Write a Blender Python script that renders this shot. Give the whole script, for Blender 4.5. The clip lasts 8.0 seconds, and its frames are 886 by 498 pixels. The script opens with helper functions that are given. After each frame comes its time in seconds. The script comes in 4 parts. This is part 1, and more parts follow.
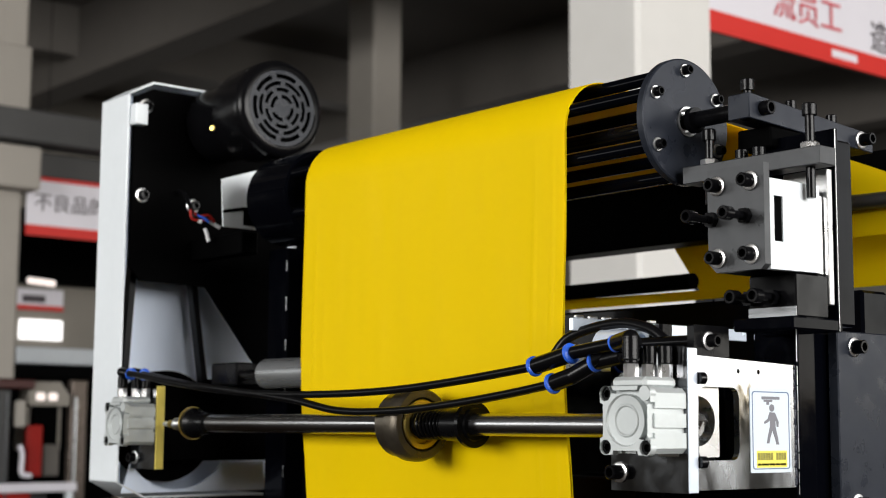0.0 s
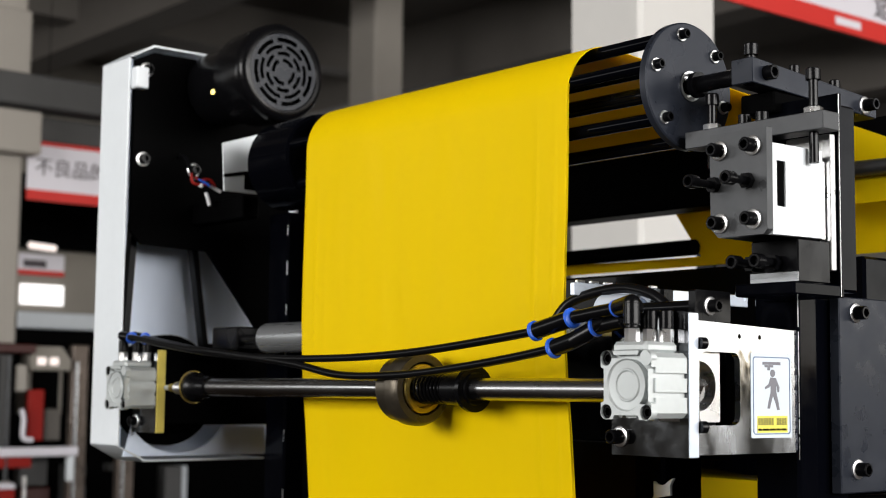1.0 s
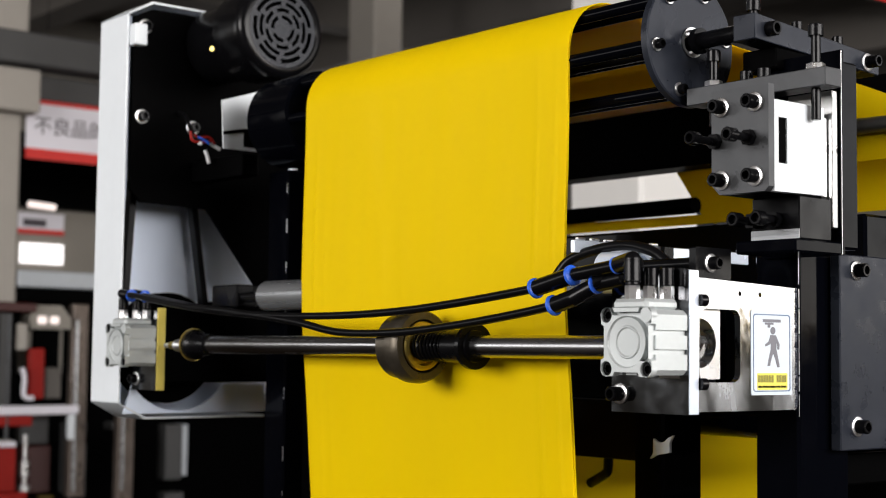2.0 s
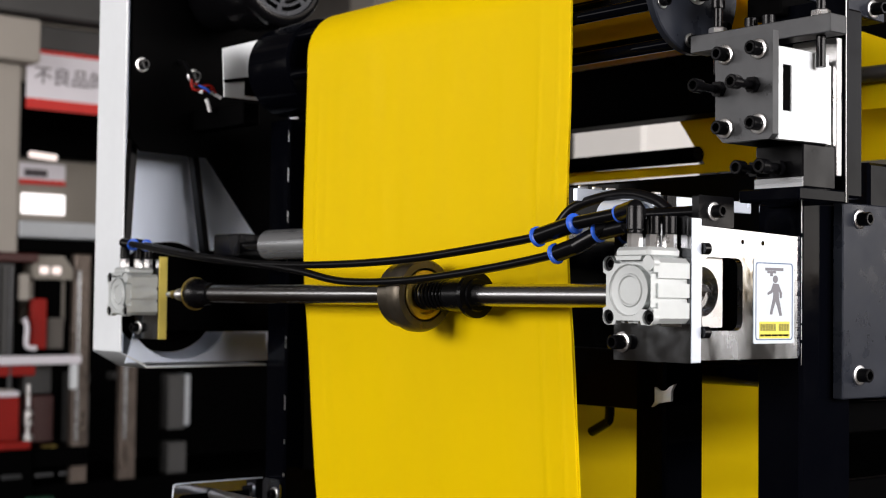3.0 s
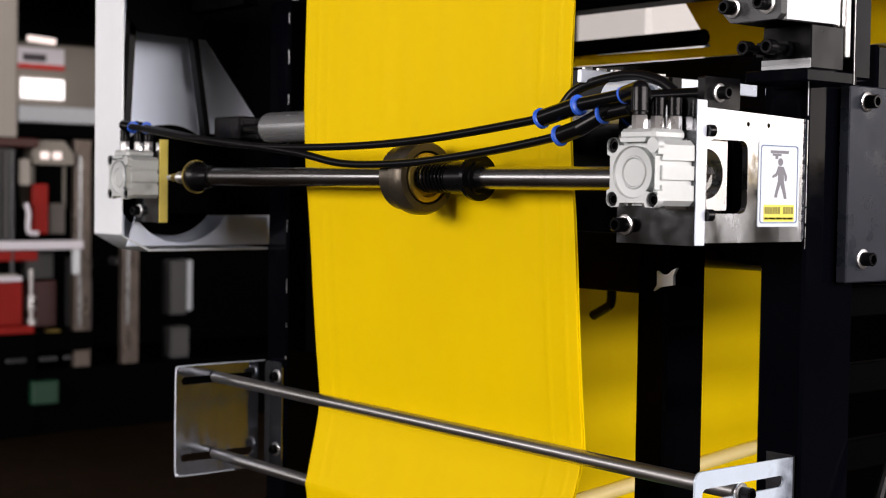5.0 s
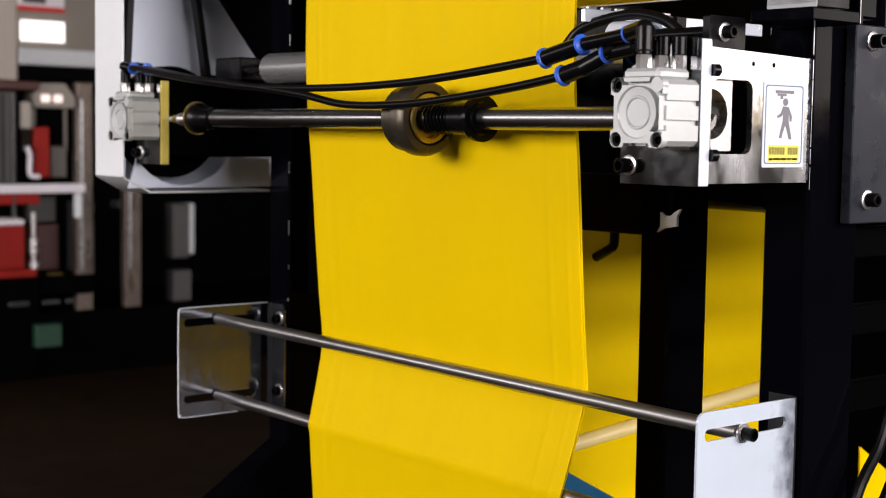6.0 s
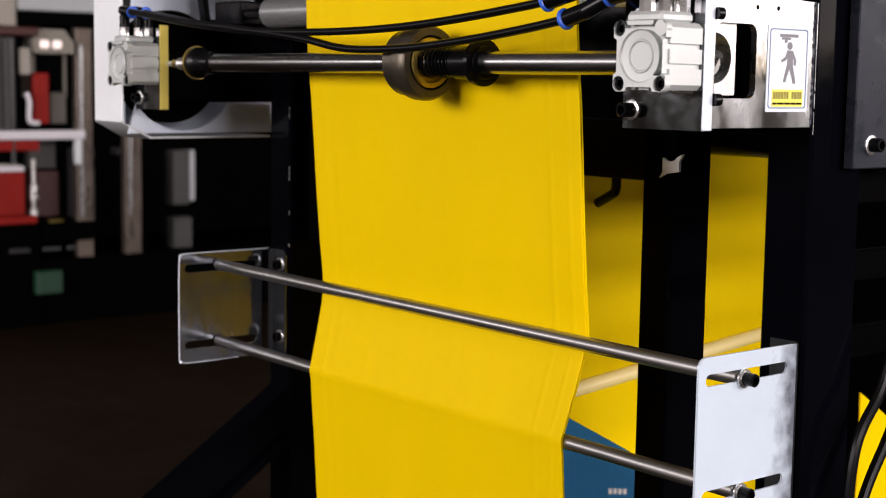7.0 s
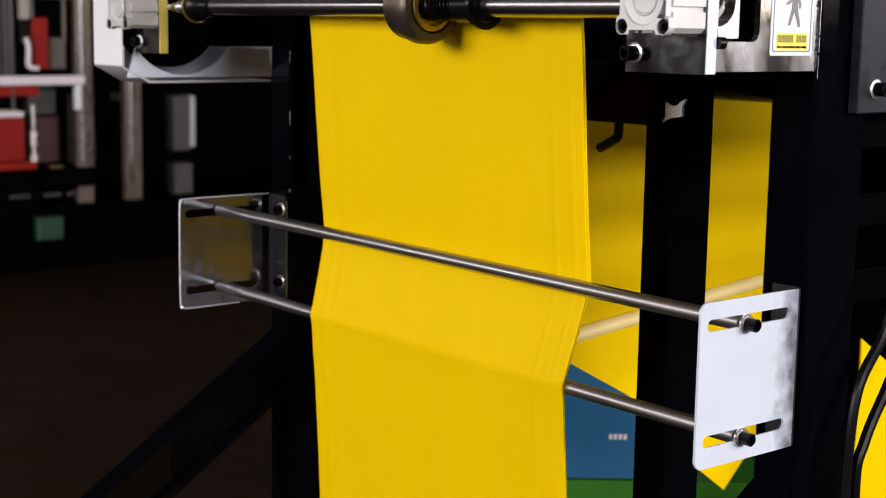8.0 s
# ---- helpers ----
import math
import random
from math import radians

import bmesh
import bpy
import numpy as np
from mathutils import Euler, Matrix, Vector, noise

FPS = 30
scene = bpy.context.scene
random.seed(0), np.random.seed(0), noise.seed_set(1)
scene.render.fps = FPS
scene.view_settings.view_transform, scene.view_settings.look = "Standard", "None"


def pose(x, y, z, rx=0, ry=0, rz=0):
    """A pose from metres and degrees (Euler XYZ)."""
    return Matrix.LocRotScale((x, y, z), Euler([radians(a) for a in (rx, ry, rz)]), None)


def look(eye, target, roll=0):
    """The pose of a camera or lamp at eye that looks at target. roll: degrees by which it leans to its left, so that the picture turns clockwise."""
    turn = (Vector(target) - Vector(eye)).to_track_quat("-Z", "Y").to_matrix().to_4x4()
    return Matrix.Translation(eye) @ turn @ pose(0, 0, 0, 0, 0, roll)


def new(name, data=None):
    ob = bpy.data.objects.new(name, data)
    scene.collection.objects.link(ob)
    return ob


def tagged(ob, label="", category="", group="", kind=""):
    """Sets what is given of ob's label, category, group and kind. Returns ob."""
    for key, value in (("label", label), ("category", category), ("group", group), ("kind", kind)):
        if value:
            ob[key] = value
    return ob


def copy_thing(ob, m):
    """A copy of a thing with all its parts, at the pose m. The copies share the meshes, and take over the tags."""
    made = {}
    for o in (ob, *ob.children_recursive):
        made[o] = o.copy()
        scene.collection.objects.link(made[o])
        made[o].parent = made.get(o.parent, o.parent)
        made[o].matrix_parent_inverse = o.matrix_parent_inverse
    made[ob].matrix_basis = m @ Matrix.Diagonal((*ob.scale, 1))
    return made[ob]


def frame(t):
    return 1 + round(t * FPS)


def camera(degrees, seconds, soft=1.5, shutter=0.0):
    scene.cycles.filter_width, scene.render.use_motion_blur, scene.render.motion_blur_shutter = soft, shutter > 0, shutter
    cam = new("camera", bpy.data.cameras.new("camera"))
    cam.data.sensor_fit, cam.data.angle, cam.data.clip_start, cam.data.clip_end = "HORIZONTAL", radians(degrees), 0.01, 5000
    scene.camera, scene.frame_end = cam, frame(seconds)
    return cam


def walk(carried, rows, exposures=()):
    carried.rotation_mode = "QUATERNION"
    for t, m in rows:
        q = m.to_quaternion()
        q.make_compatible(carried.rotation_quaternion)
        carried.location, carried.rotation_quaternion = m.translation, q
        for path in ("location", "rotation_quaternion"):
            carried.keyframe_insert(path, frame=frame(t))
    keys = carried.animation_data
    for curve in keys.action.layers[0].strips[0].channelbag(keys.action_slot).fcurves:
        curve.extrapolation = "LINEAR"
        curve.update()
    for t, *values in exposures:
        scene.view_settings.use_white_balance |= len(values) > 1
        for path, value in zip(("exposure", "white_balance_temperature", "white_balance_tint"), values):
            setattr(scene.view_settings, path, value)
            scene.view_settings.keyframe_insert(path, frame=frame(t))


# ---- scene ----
cam = camera(33.7, 8.0, 1.0)
cam.data.dof.use_dof, cam.data.dof.focus_distance, cam.data.dof.aperture_fstop = True, 1.85, 6.3
# seconds, eye x y z, heading from +y towards -x, pitch, lean
ROWS = [
    (0, 1.1581, -1.2002, 1.3108, 50.33, 6.89, 0.38),
    (0.5, 1.1563, -1.1989, 1.3093, 50.37, 6.32, 0.57),
    (1, 1.1545, -1.1976, 1.3077, 50.36, 5.60, 0.60),
    (1.5, 1.1526, -1.1962, 1.3062, 50.33, 4.86, 0.64),
    (3, 1.1465, -1.1918, 1.3013, 50.38, 2.12, 0.69),
    (3.5, 1.1443, -1.1902, 1.2996, 50.37, 1.09, 0.76),
    (4, 1.1420, -1.1886, 1.2979, 50.39, -0.01, 0.71),
    (4.5, 1.1396, -1.1869, 1.2962, 50.38, -1.12, 0.83),
    (6, 1.1321, -1.1817, 1.2907, 50.43, -4.47, 0.85),
    (6.5, 1.1295, -1.1798, 1.2889, 50.45, -5.44, 0.92),
    (7, 1.1267, -1.1779, 1.2870, 50.43, -6.52, 0.90),
    (7.5, 1.1239, -1.1760, 1.2850, 50.41, -7.57, 0.96),
    (8, 1.1210, -1.1740, 1.2831, 50.43, -8.59, 0.98),
]


def aim(x, y, z, yaw, pitch, lean):
    a, b = radians(yaw), radians(pitch)
    way = Vector((-math.sin(a) * math.cos(b), math.cos(a) * math.cos(b), math.sin(b)))
    return look((x, y, z), Vector((x, y, z)) + way, lean)


# the picture turns a little redder as the camera tilts down
walk(cam, [(t, aim(*r)) for t, *r in ROWS], [(0, -0.16, 6500, 10), (2, -0.16, 6560, 13), (8, -0.12, 6850, 22)])
# ---- world, light ----
world = bpy.data.worlds.new("world")
scene.world = world
world.use_nodes = True
sky = world.node_tree.nodes.new("ShaderNodeTexSky")
sky.sky_type, sky.sun_disc = "NISHITA", False
sky.sun_elevation, sky.sun_rotation = radians(35), radians(60)
world.node_tree.links.new(sky.outputs[0], world.node_tree.nodes["Background"].inputs[0])
world.node_tree.nodes["Background"].inputs[1].default_value = 0.1


def area_lamp(name, eye, target, w, h, watts, color=(1.0, 0.98, 0.95)):
    data = bpy.data.lights.new(name, "AREA")
    data.shape, data.size, data.size_y, data.energy, data.color = "RECTANGLE", w, h, watts, color
    ob = new(name, data)
    ob.matrix_world = look(eye, target)
    return ob


# daylight lamps for windows assumed out of view in the east and south walls
area_lamp("east_window_light", (6.85, 1.2, 2.9), (0, 1.2, 1.9), 7.0, 2.6, 1000)
area_lamp("north_east_window_light", (6.85, 9.2, 2.9), (0, 9.2, 2.2), 5.6, 2.6, 150)
area_lamp("south_window_light", (-1.0, -7.85, 3.0), (-1.0, 0, 1.6), 5.0, 2.4, 740)
# lamp and opening added to lay a sheen on the film's upper part
area_lamp("south_west_sheen_light", (-9.5, -7.85, 3.0), (-9.5, 0, 1.6), 5.0, 2.4, 170)
# weak fill added from the west, no window known there
area_lamp("west_fill_light", (-13.85, 10.0, 3.4), (0, 9.0, 2.0), 4.5, 2.0, 60)


# ---- materials ----
def mat(name, color, rough=0.5, metal=0.0, grain=0.06, scale=60.0, bump=0.0, bump_scale=200.0, var=0.1, stretch=(1, 1, 1), rough_var=0.0, spec=0.5):
    """A surface with colour variation at two scales, uneven gloss and fine relief."""
    m = bpy.data.materials.new(name)
    m.use_nodes = True
    nt = m.node_tree
    b = nt.nodes["Principled BSDF"]
    link = nt.links.new
    co = nt.nodes.new("ShaderNodeTexCoord")
    mp = nt.nodes.new("ShaderNodeMapping")
    mp.inputs["Scale"].default_value = stretch
    link(co.outputs["Object"], mp.inputs[0])

    def noise_at(s, detail=4):
        n = nt.nodes.new("ShaderNodeTexNoise")
        n.inputs["Scale"].default_value, n.inputs["Detail"].default_value = s, detail
        link(mp.outputs[0], n.inputs["Vector"])
        return n
    big, small = noise_at(scale * 0.09), noise_at(scale)
    add = nt.nodes.new("ShaderNodeMath")
    add.operation = "MULTIPLY_ADD"
    link(big.outputs["Fac"], add.inputs[0])
    add.inputs[1].default_value = var * 2
    add.inputs[2].default_value = 1 - var
    add2 = nt.nodes.new("ShaderNodeMath")
    add2.operation = "MULTIPLY_ADD"
    link(small.outputs["Fac"], add2.inputs[0])
    add2.inputs[1].default_value = grain * 2
    add2.inputs[2].default_value = -grain
    tot = nt.nodes.new("ShaderNodeMath")
    link(add.outputs[0], tot.inputs[0])
    link(add2.outputs[0], tot.inputs[1])
    mul = nt.nodes.new("ShaderNodeVectorMath")
    mul.operation = "SCALE"
    mul.inputs[0].default_value = color
    link(tot.outputs[0], mul.inputs["Scale"])
    link(mul.outputs[0], b.inputs["Base Color"])
    b.inputs["Roughness"].default_value, b.inputs["Metallic"].default_value = rough, metal
    b.inputs["Specular IOR Level"].default_value = spec
    if rough_var:
        rr = nt.nodes.new("ShaderNodeMapRange")
        link(noise_at(scale * 0.35, 6).outputs["Fac"], rr.inputs[0])
        rr.inputs[1].default_value, rr.inputs[2].default_value = 0.3, 0.7
        rr.inputs[3].default_value, rr.inputs[4].default_value = max(0.02, rough - rough_var), rough + rough_var
        link(rr.outputs[0], b.inputs["Roughness"])
    if bump:
        bp = nt.nodes.new("ShaderNodeBump")
        bp.inputs["Strength"].default_value, bp.inputs["Distance"].default_value = bump, 0.002
        link(noise_at(bump_scale, 3).outputs["Fac"], bp.inputs["Height"])
        link(bp.outputs[0], b.inputs["Normal"])
    return m


M = dict(
    black_paint=mat("black_paint", (0.0010, 0.0012, 0.0022), 0.1, bump=0.12, bump_scale=16, var=0.2, rough_var=0.07, spec=0.05),
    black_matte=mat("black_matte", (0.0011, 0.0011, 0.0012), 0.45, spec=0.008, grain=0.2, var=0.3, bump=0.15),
    black_oxide=mat("black_oxide", (0.0025, 0.0025, 0.003), 0.22, 0.0, spec=0.14, grain=0.2, rough_var=0.1),
    dark_steel=mat("dark_steel", (0.016, 0.019, 0.027), 0.34, 0.2, spec=0.3, grain=0.12, scale=90, var=0.25, rough_var=0.14),
    gray_steel=mat("gray_steel", (0.058, 0.060, 0.063), 0.36, 0.6, spec=0.4, grain=0.12, scale=80, var=0.2, rough_var=0.12, bump=0.05),
    plated=mat("plated", (0.50, 0.52, 0.55), 0.16, 1.0, grain=0.14, scale=60, var=0.2, rough_var=0.12, bump=0.5, bump_scale=16, stretch=(1, 1.6, 0.6)),
    # plated steel with the dark hall's reflection put into its colour
    plated_dark_face=mat("plated_dark_face", (0.15, 0.155, 0.165), 0.14, 1.0, grain=0.35, scale=70, var=0.35, rough_var=0.1, bump=0.18, bump_scale=40),
    # bracket zinc with its dark reflections put into the colour
    plated_darkened=mat("plated_darkened", (0.26, 0.285, 0.33), 0.12, 0.95, grain=0.25, scale=40, var=0.5, rough_var=0.08, bump=0.9, bump_scale=13, stretch=(1, 1.4, 0.5)),
    panel_metal=mat("panel_metal", (0.72, 0.80, 0.94), 0.4, 0.15, grain=0.07, scale=26, var=0.25, stretch=(1, 1, 0.25), rough_var=0.1),
    far_grey=mat("far_grey", (0.055, 0.055, 0.055), 0.6, var=0.2),
    tray_green=mat("tray_green", (0.006, 0.05, 0.025), 0.5, var=0.2),
    dark_red=mat("dark_red", (0.05, 0.008, 0.006), 0.5, var=0.2),
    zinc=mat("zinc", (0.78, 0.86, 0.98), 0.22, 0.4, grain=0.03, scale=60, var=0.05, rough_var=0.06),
    bright=mat("bright", (0.78, 0.78, 0.78), 0.3, 1.0, grain=0.05, rough_var=0.08),
    brushed=mat("brushed", (0.42, 0.415, 0.41), 0.33, 1.0, grain=0.1, stretch=(0.05, 1, 1), scale=300, var=0.08, rough_var=0.06),
    rod=mat("rod", (0.36, 0.36, 0.365), 0.24, 1.0, grain=0.1, stretch=(0.05, 1, 1), scale=260, var=0.1, rough_var=0.06),
    aluminium=mat("aluminium", (0.49, 0.52, 0.52), 0.42, 0.4, grain=0.05, scale=120, var=0.08, bump=0.05, bump_scale=500),
    white_paint=mat("white_paint", (0.66, 0.70, 0.73), 0.45, grain=0.03, var=0.05, bump=0.06, bump_scale=120),
    pale_panel=mat("pale_panel", (0.42, 0.45, 0.48), 0.5, grain=0.06, scale=30, var=0.15),
    dark_plastic=mat("dark_plastic", (0.007, 0.0095, 0.015), 0.3, spec=0.25, grain=0.1, var=0.2, rough_var=0.1),
    rubber=mat("rubber", (0.003, 0.003, 0.0035), 0.3, spec=0.12, grain=0.1, var=0.1),
    plastic=mat("plastic", (0.0025, 0.0025, 0.003), 0.22, spec=0.14, grain=0.06, var=0.1, rough_var=0.06),
    blue=mat("blue", (0.02, 0.11, 0.62), 0.35, grain=0.04, var=0.05),
    brass=mat("brass", (0.55, 0.42, 0.12), 0.35, 1.0, var=0.2),
    zinc_yellow=mat("zinc_yellow", (0.62, 0.50, 0.10), 0.4, 0.35, var=0.2),
    film=mat("film", (0.89, 0.655, 0.001), 0.45, grain=0.012, scale=70, var=0.06, bump=0.16, bump_scale=9, stretch=(1, 1, 0.2), spec=0.06, rough_var=0.08),
    ring_steel=mat("ring_steel", (0.075, 0.064, 0.048), 0.36, 0.75, grain=0.2, scale=120, var=0.3, rough_var=0.12, bump=0.08, bump_scale=160),
    satin_steel=mat("satin_steel", (0.27, 0.28, 0.29), 0.3, 0.7, grain=0.15, stretch=(0.05, 1, 1), scale=260, var=0.15, rough_var=0.08),
    post_steel=mat("post_steel", (0.14, 0.112, 0.095), 0.35, 0.45, grain=0.4, scale=30, var=0.7, rough_var=0.15, spec=0.3, stretch=(1, 1, 0.4)),
    brown_black=mat("brown_black", (0.006, 0.003, 0.0018), 0.4, spec=0.05, grain=0.2, var=0.3),
    # film colour made paler to hold the highlight along the fold
    film_highlight=mat("film_highlight", (0.85, 0.70, 0.30), 0.22, grain=0.02, var=0.04, spec=0.9),
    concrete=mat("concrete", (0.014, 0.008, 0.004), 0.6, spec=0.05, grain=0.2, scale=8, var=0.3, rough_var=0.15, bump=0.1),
    ceiling=mat("ceiling", (0.115, 0.105, 0.095), 0.9, grain=0.08, scale=6, var=0.12),
    wall=mat("wall", (0.25, 0.23, 0.20), 0.85, grain=0.05, scale=6, var=0.1),
    pillar=mat("pillar", (0.60, 0.59, 0.57), 0.8, grain=0.04, scale=9, var=0.06),
    old_plaster=mat("old_plaster", (0.36, 0.335, 0.30), 0.85, grain=0.05, scale=9, var=0.1),
    red=mat("red", (0.27, 0.014, 0.010), 0.45, grain=0.1, var=0.25, spec=0.12),
    banner_white=mat("banner_white", (0.74, 0.72, 0.78), 0.6, grain=0.02, var=0.04),
    banner_red=mat("banner_red", (0.62, 0.025, 0.018), 0.6, grain=0.02, var=0.05),
    ink=mat("ink", (0.06, 0.05, 0.06), 0.6, var=0.05),
    ink_red=mat("ink_red", (0.62, 0.08, 0.10), 0.6, var=0.05),
    sign_white=mat("sign_white", (0.56, 0.62, 0.68), 0.35, grain=0.01, var=0.03),
    sign_gray=mat("sign_gray", (0.15, 0.15, 0.17), 0.4, var=0.05),
    sign_olive=mat("sign_olive", (0.24, 0.22, 0.06), 0.4, var=0.05),
    sign_yellow=mat("sign_yellow", (0.70, 0.62, 0.09), 0.4, var=0.05),
    sign_blue=mat("sign_blue", (0.08, 0.13, 0.24), 0.4, var=0.05),
    crate_blue=mat("crate_blue", (0.010, 0.12, 0.27), 0.4, var=0.1),
    crate_green=mat("crate_green", (0.02, 0.17, 0.012), 0.4, var=0.1),
    wire_white=mat("wire_white", (0.7, 0.7, 0.72), 0.5),
)


def let_light_through(m, color, share):
    """Thin film: part of the light passes and scatters to the other side."""
    nt = m.node_tree
    tr, mix = nt.nodes.new("ShaderNodeBsdfTranslucent"), nt.nodes.new("ShaderNodeMixShader")
    tr.inputs[0].default_value = (*color, 1)
    mix.inputs[0].default_value = share
    nt.links.new(nt.nodes["Principled BSDF"].outputs[0], mix.inputs[1])
    nt.links.new(tr.outputs[0], mix.inputs[2])
    nt.links.new(mix.outputs[0], nt.nodes["Material Output"].inputs[0])


let_light_through(M["film"], (0.89, 0.69, 0.001), 0.33)


def speckled_reflection(m, axis, start, end, color, scale):
    """Speckled dark band thickening along one axis: oxide marks with a dark reflection painted in."""
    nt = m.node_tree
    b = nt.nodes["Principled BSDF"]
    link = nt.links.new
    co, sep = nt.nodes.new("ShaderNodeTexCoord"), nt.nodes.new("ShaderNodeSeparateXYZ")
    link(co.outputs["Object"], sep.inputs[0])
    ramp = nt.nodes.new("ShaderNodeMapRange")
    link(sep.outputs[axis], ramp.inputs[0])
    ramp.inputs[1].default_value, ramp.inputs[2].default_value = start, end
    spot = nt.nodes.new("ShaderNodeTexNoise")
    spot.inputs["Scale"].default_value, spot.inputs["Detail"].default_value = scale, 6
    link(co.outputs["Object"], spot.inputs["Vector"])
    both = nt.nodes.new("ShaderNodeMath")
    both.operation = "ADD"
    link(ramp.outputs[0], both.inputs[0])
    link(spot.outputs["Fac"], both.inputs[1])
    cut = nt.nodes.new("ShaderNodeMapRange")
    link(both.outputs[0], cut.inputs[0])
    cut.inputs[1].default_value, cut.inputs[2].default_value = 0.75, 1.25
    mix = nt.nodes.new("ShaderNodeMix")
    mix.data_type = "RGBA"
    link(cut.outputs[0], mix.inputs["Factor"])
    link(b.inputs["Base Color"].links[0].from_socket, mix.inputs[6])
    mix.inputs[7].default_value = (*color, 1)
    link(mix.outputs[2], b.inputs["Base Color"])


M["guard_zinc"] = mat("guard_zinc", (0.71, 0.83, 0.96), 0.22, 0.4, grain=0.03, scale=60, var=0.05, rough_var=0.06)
# dark reflection near the bend painted in, broken up by oxide specks
speckled_reflection(M["guard_zinc"], 1, -0.06, 0.02, (0.16, 0.18, 0.22), 38)


def glow(name, color, strength):
    m = bpy.data.materials.new(name)
    m.use_nodes = True
    nt = m.node_tree
    e = nt.nodes.new("ShaderNodeEmission")
    e.inputs[0].default_value, e.inputs[1].default_value = (*color, 1), strength
    nt.links.new(e.outputs[0], nt.nodes["Material Output"].inputs[0])
    return m


M["daylight"] = glow("daylight", (1.0, 0.98, 0.97), 2.2)
M["tube_light"] = glow("tube_light", (1.0, 0.88, 0.82), 1.4)


# ---- mesh helpers ----
def box(bm, x0, x1, y0, y1, z0, z1, bev=0.0, seg=1):
    vs = [bm.verts.new((x, y, z)) for x in (x0, x1) for y in (y0, y1) for z in (z0, z1)]
    fs = [bm.faces.new([vs[i] for i in q]) for q in ((0, 1, 3, 2), (4, 6, 7, 5), (0, 4, 5, 1), (2, 3, 7, 6), (0, 2, 6, 4), (1, 5, 7, 3))]
    if bev:
        es = list({e for f in fs for e in f.edges})
        bmesh.ops.bevel(bm, geom=es, offset=bev, segments=seg, affect="EDGES", profile=0.5)
    return bm


def basis(axis):
    a = Vector(axis).normalized()
    u = a.orthogonal().normalized() if abs(a.z) > 0.9 else Vector((0, 0, 1)).cross(a).normalized()
    return a, u, a.cross(u)


def lathe(bm, origin, axis, profile, seg=32, phase=0.0):
    """Turns rows of (distance along the axis, radius) round the axis; radius 0 closes an end."""
    a, u, v = basis(axis)
    o = Vector(origin)
    rings = []
    for d, r in profile:
        if r <= 0:
            rings.append([bm.verts.new(o + a * d)])
        else:
            rings.append([bm.verts.new(o + a * d + (u * math.cos(phase + 2 * math.pi * i / seg) + v * math.sin(phase + 2 * math.pi * i / seg)) * r) for i in range(seg)])
    for p, q in zip(rings, rings[1:]):
        for i in range(seg):
            j = (i + 1) % seg
            if len(p) == 1 and len(q) > 1:
                bm.faces.new((p[0], q[j], q[i]))
            elif len(q) == 1 and len(p) > 1:
                bm.faces.new((p[i], p[j], q[0]))
            elif len(p) > 1:
                bm.faces.new((p[i], p[j], q[j], q[i]))
    return bm


def rod(bm, p0, p1, r, seg=24, bev=0.0):
    d = (Vector(p1) - Vector(p0)).length
    b = bev or min(r * 0.12, d * 0.2)
    return lathe(bm, p0, Vector(p1) - Vector(p0), [(0, 0), (0, r - b), (b, r), (d - b, r), (d, r - b), (d, 0)], seg)


def smooth_path(pts, n=8):
    p = [Vector(q) for q in pts]
    p = [p[0] * 2 - p[1]] + p + [p[-1] * 2 - p[-2]]
    out = []
    for i in range(1, len(p) - 2):
        for k in range(n):
            t = k / n
            out.append(0.5 * (2 * p[i] + (p[i + 1] - p[i - 1]) * t + (2 * p[i - 1] - 5 * p[i] + 4 * p[i + 1] - p[i + 2]) * t * t + (3 * p[i] - p[i - 1] - 3 * p[i + 1] + p[i + 2]) * t ** 3))
    out.append(p[-2])
    return out


def sweep(bm, pts, r, seg=12, n=8):
    path = smooth_path(pts, n)
    rings, u = [], None
    for i, c in enumerate(path):
        a = (path[min(i + 1, len(path) - 1)] - path[max(i - 1, 0)]).normalized()
        u = (u - a * u.dot(a)).normalized() if u else a.orthogonal().normalized()
        v = a.cross(u)
        rings.append([bm.verts.new(c + (u * math.cos(2 * math.pi * k / seg) + v * math.sin(2 * math.pi * k / seg)) * r) for k in range(seg)])
    for p, q in zip(rings, rings[1:]):
        for k in range(seg):
            bm.faces.new((p[k], p[(k + 1) % seg], q[(k + 1) % seg], q[k]))
    bm.faces.new(rings[0][::-1])
    bm.faces.new(rings[-1])
    return bm


def prism(bm, outline, to3, depth):
    """Extrudes a flat outline of (a, b); to3(a, b, d) gives the place."""
    lo = [bm.verts.new(to3(a, b, 0)) for a, b in outline]
    hi = [bm.verts.new(to3(a, b, depth)) for a, b in outline]
    n = len(outline)
    bm.faces.new(lo[::-1])
    bm.faces.new(hi)
    for i in range(n):
        bm.faces.new((lo[i], lo[(i + 1) % n], hi[(i + 1) % n], hi[i]))
    return bm


def rounded(a0, a1, b0, b1, r, n=6):
    pts = []
    for ca, cb, s in ((a1 - r, b1 - r, 0), (a0 + r, b1 - r, 90), (a0 + r, b0 + r, 180), (a1 - r, b0 + r, 270)):
        for k in range(n + 1):
            w = radians(s + 90 * k / n)
            pts.append((ca + r * math.cos(w), cb + r * math.sin(w)))
    return pts


def plate_with_holes(bm, outer, holes, to3, depth):
    """A flat plate with real openings."""
    rims = []
    for d in (0, depth):
        loops, edges = [], []
        for loop in (outer, *holes):
            vs = [bm.verts.new(to3(a, b, d)) for a, b in loop]
            loops.append(vs)
            edges += [bm.edges.new((vs[i], vs[(i + 1) % len(vs)])) for i in range(len(vs))]
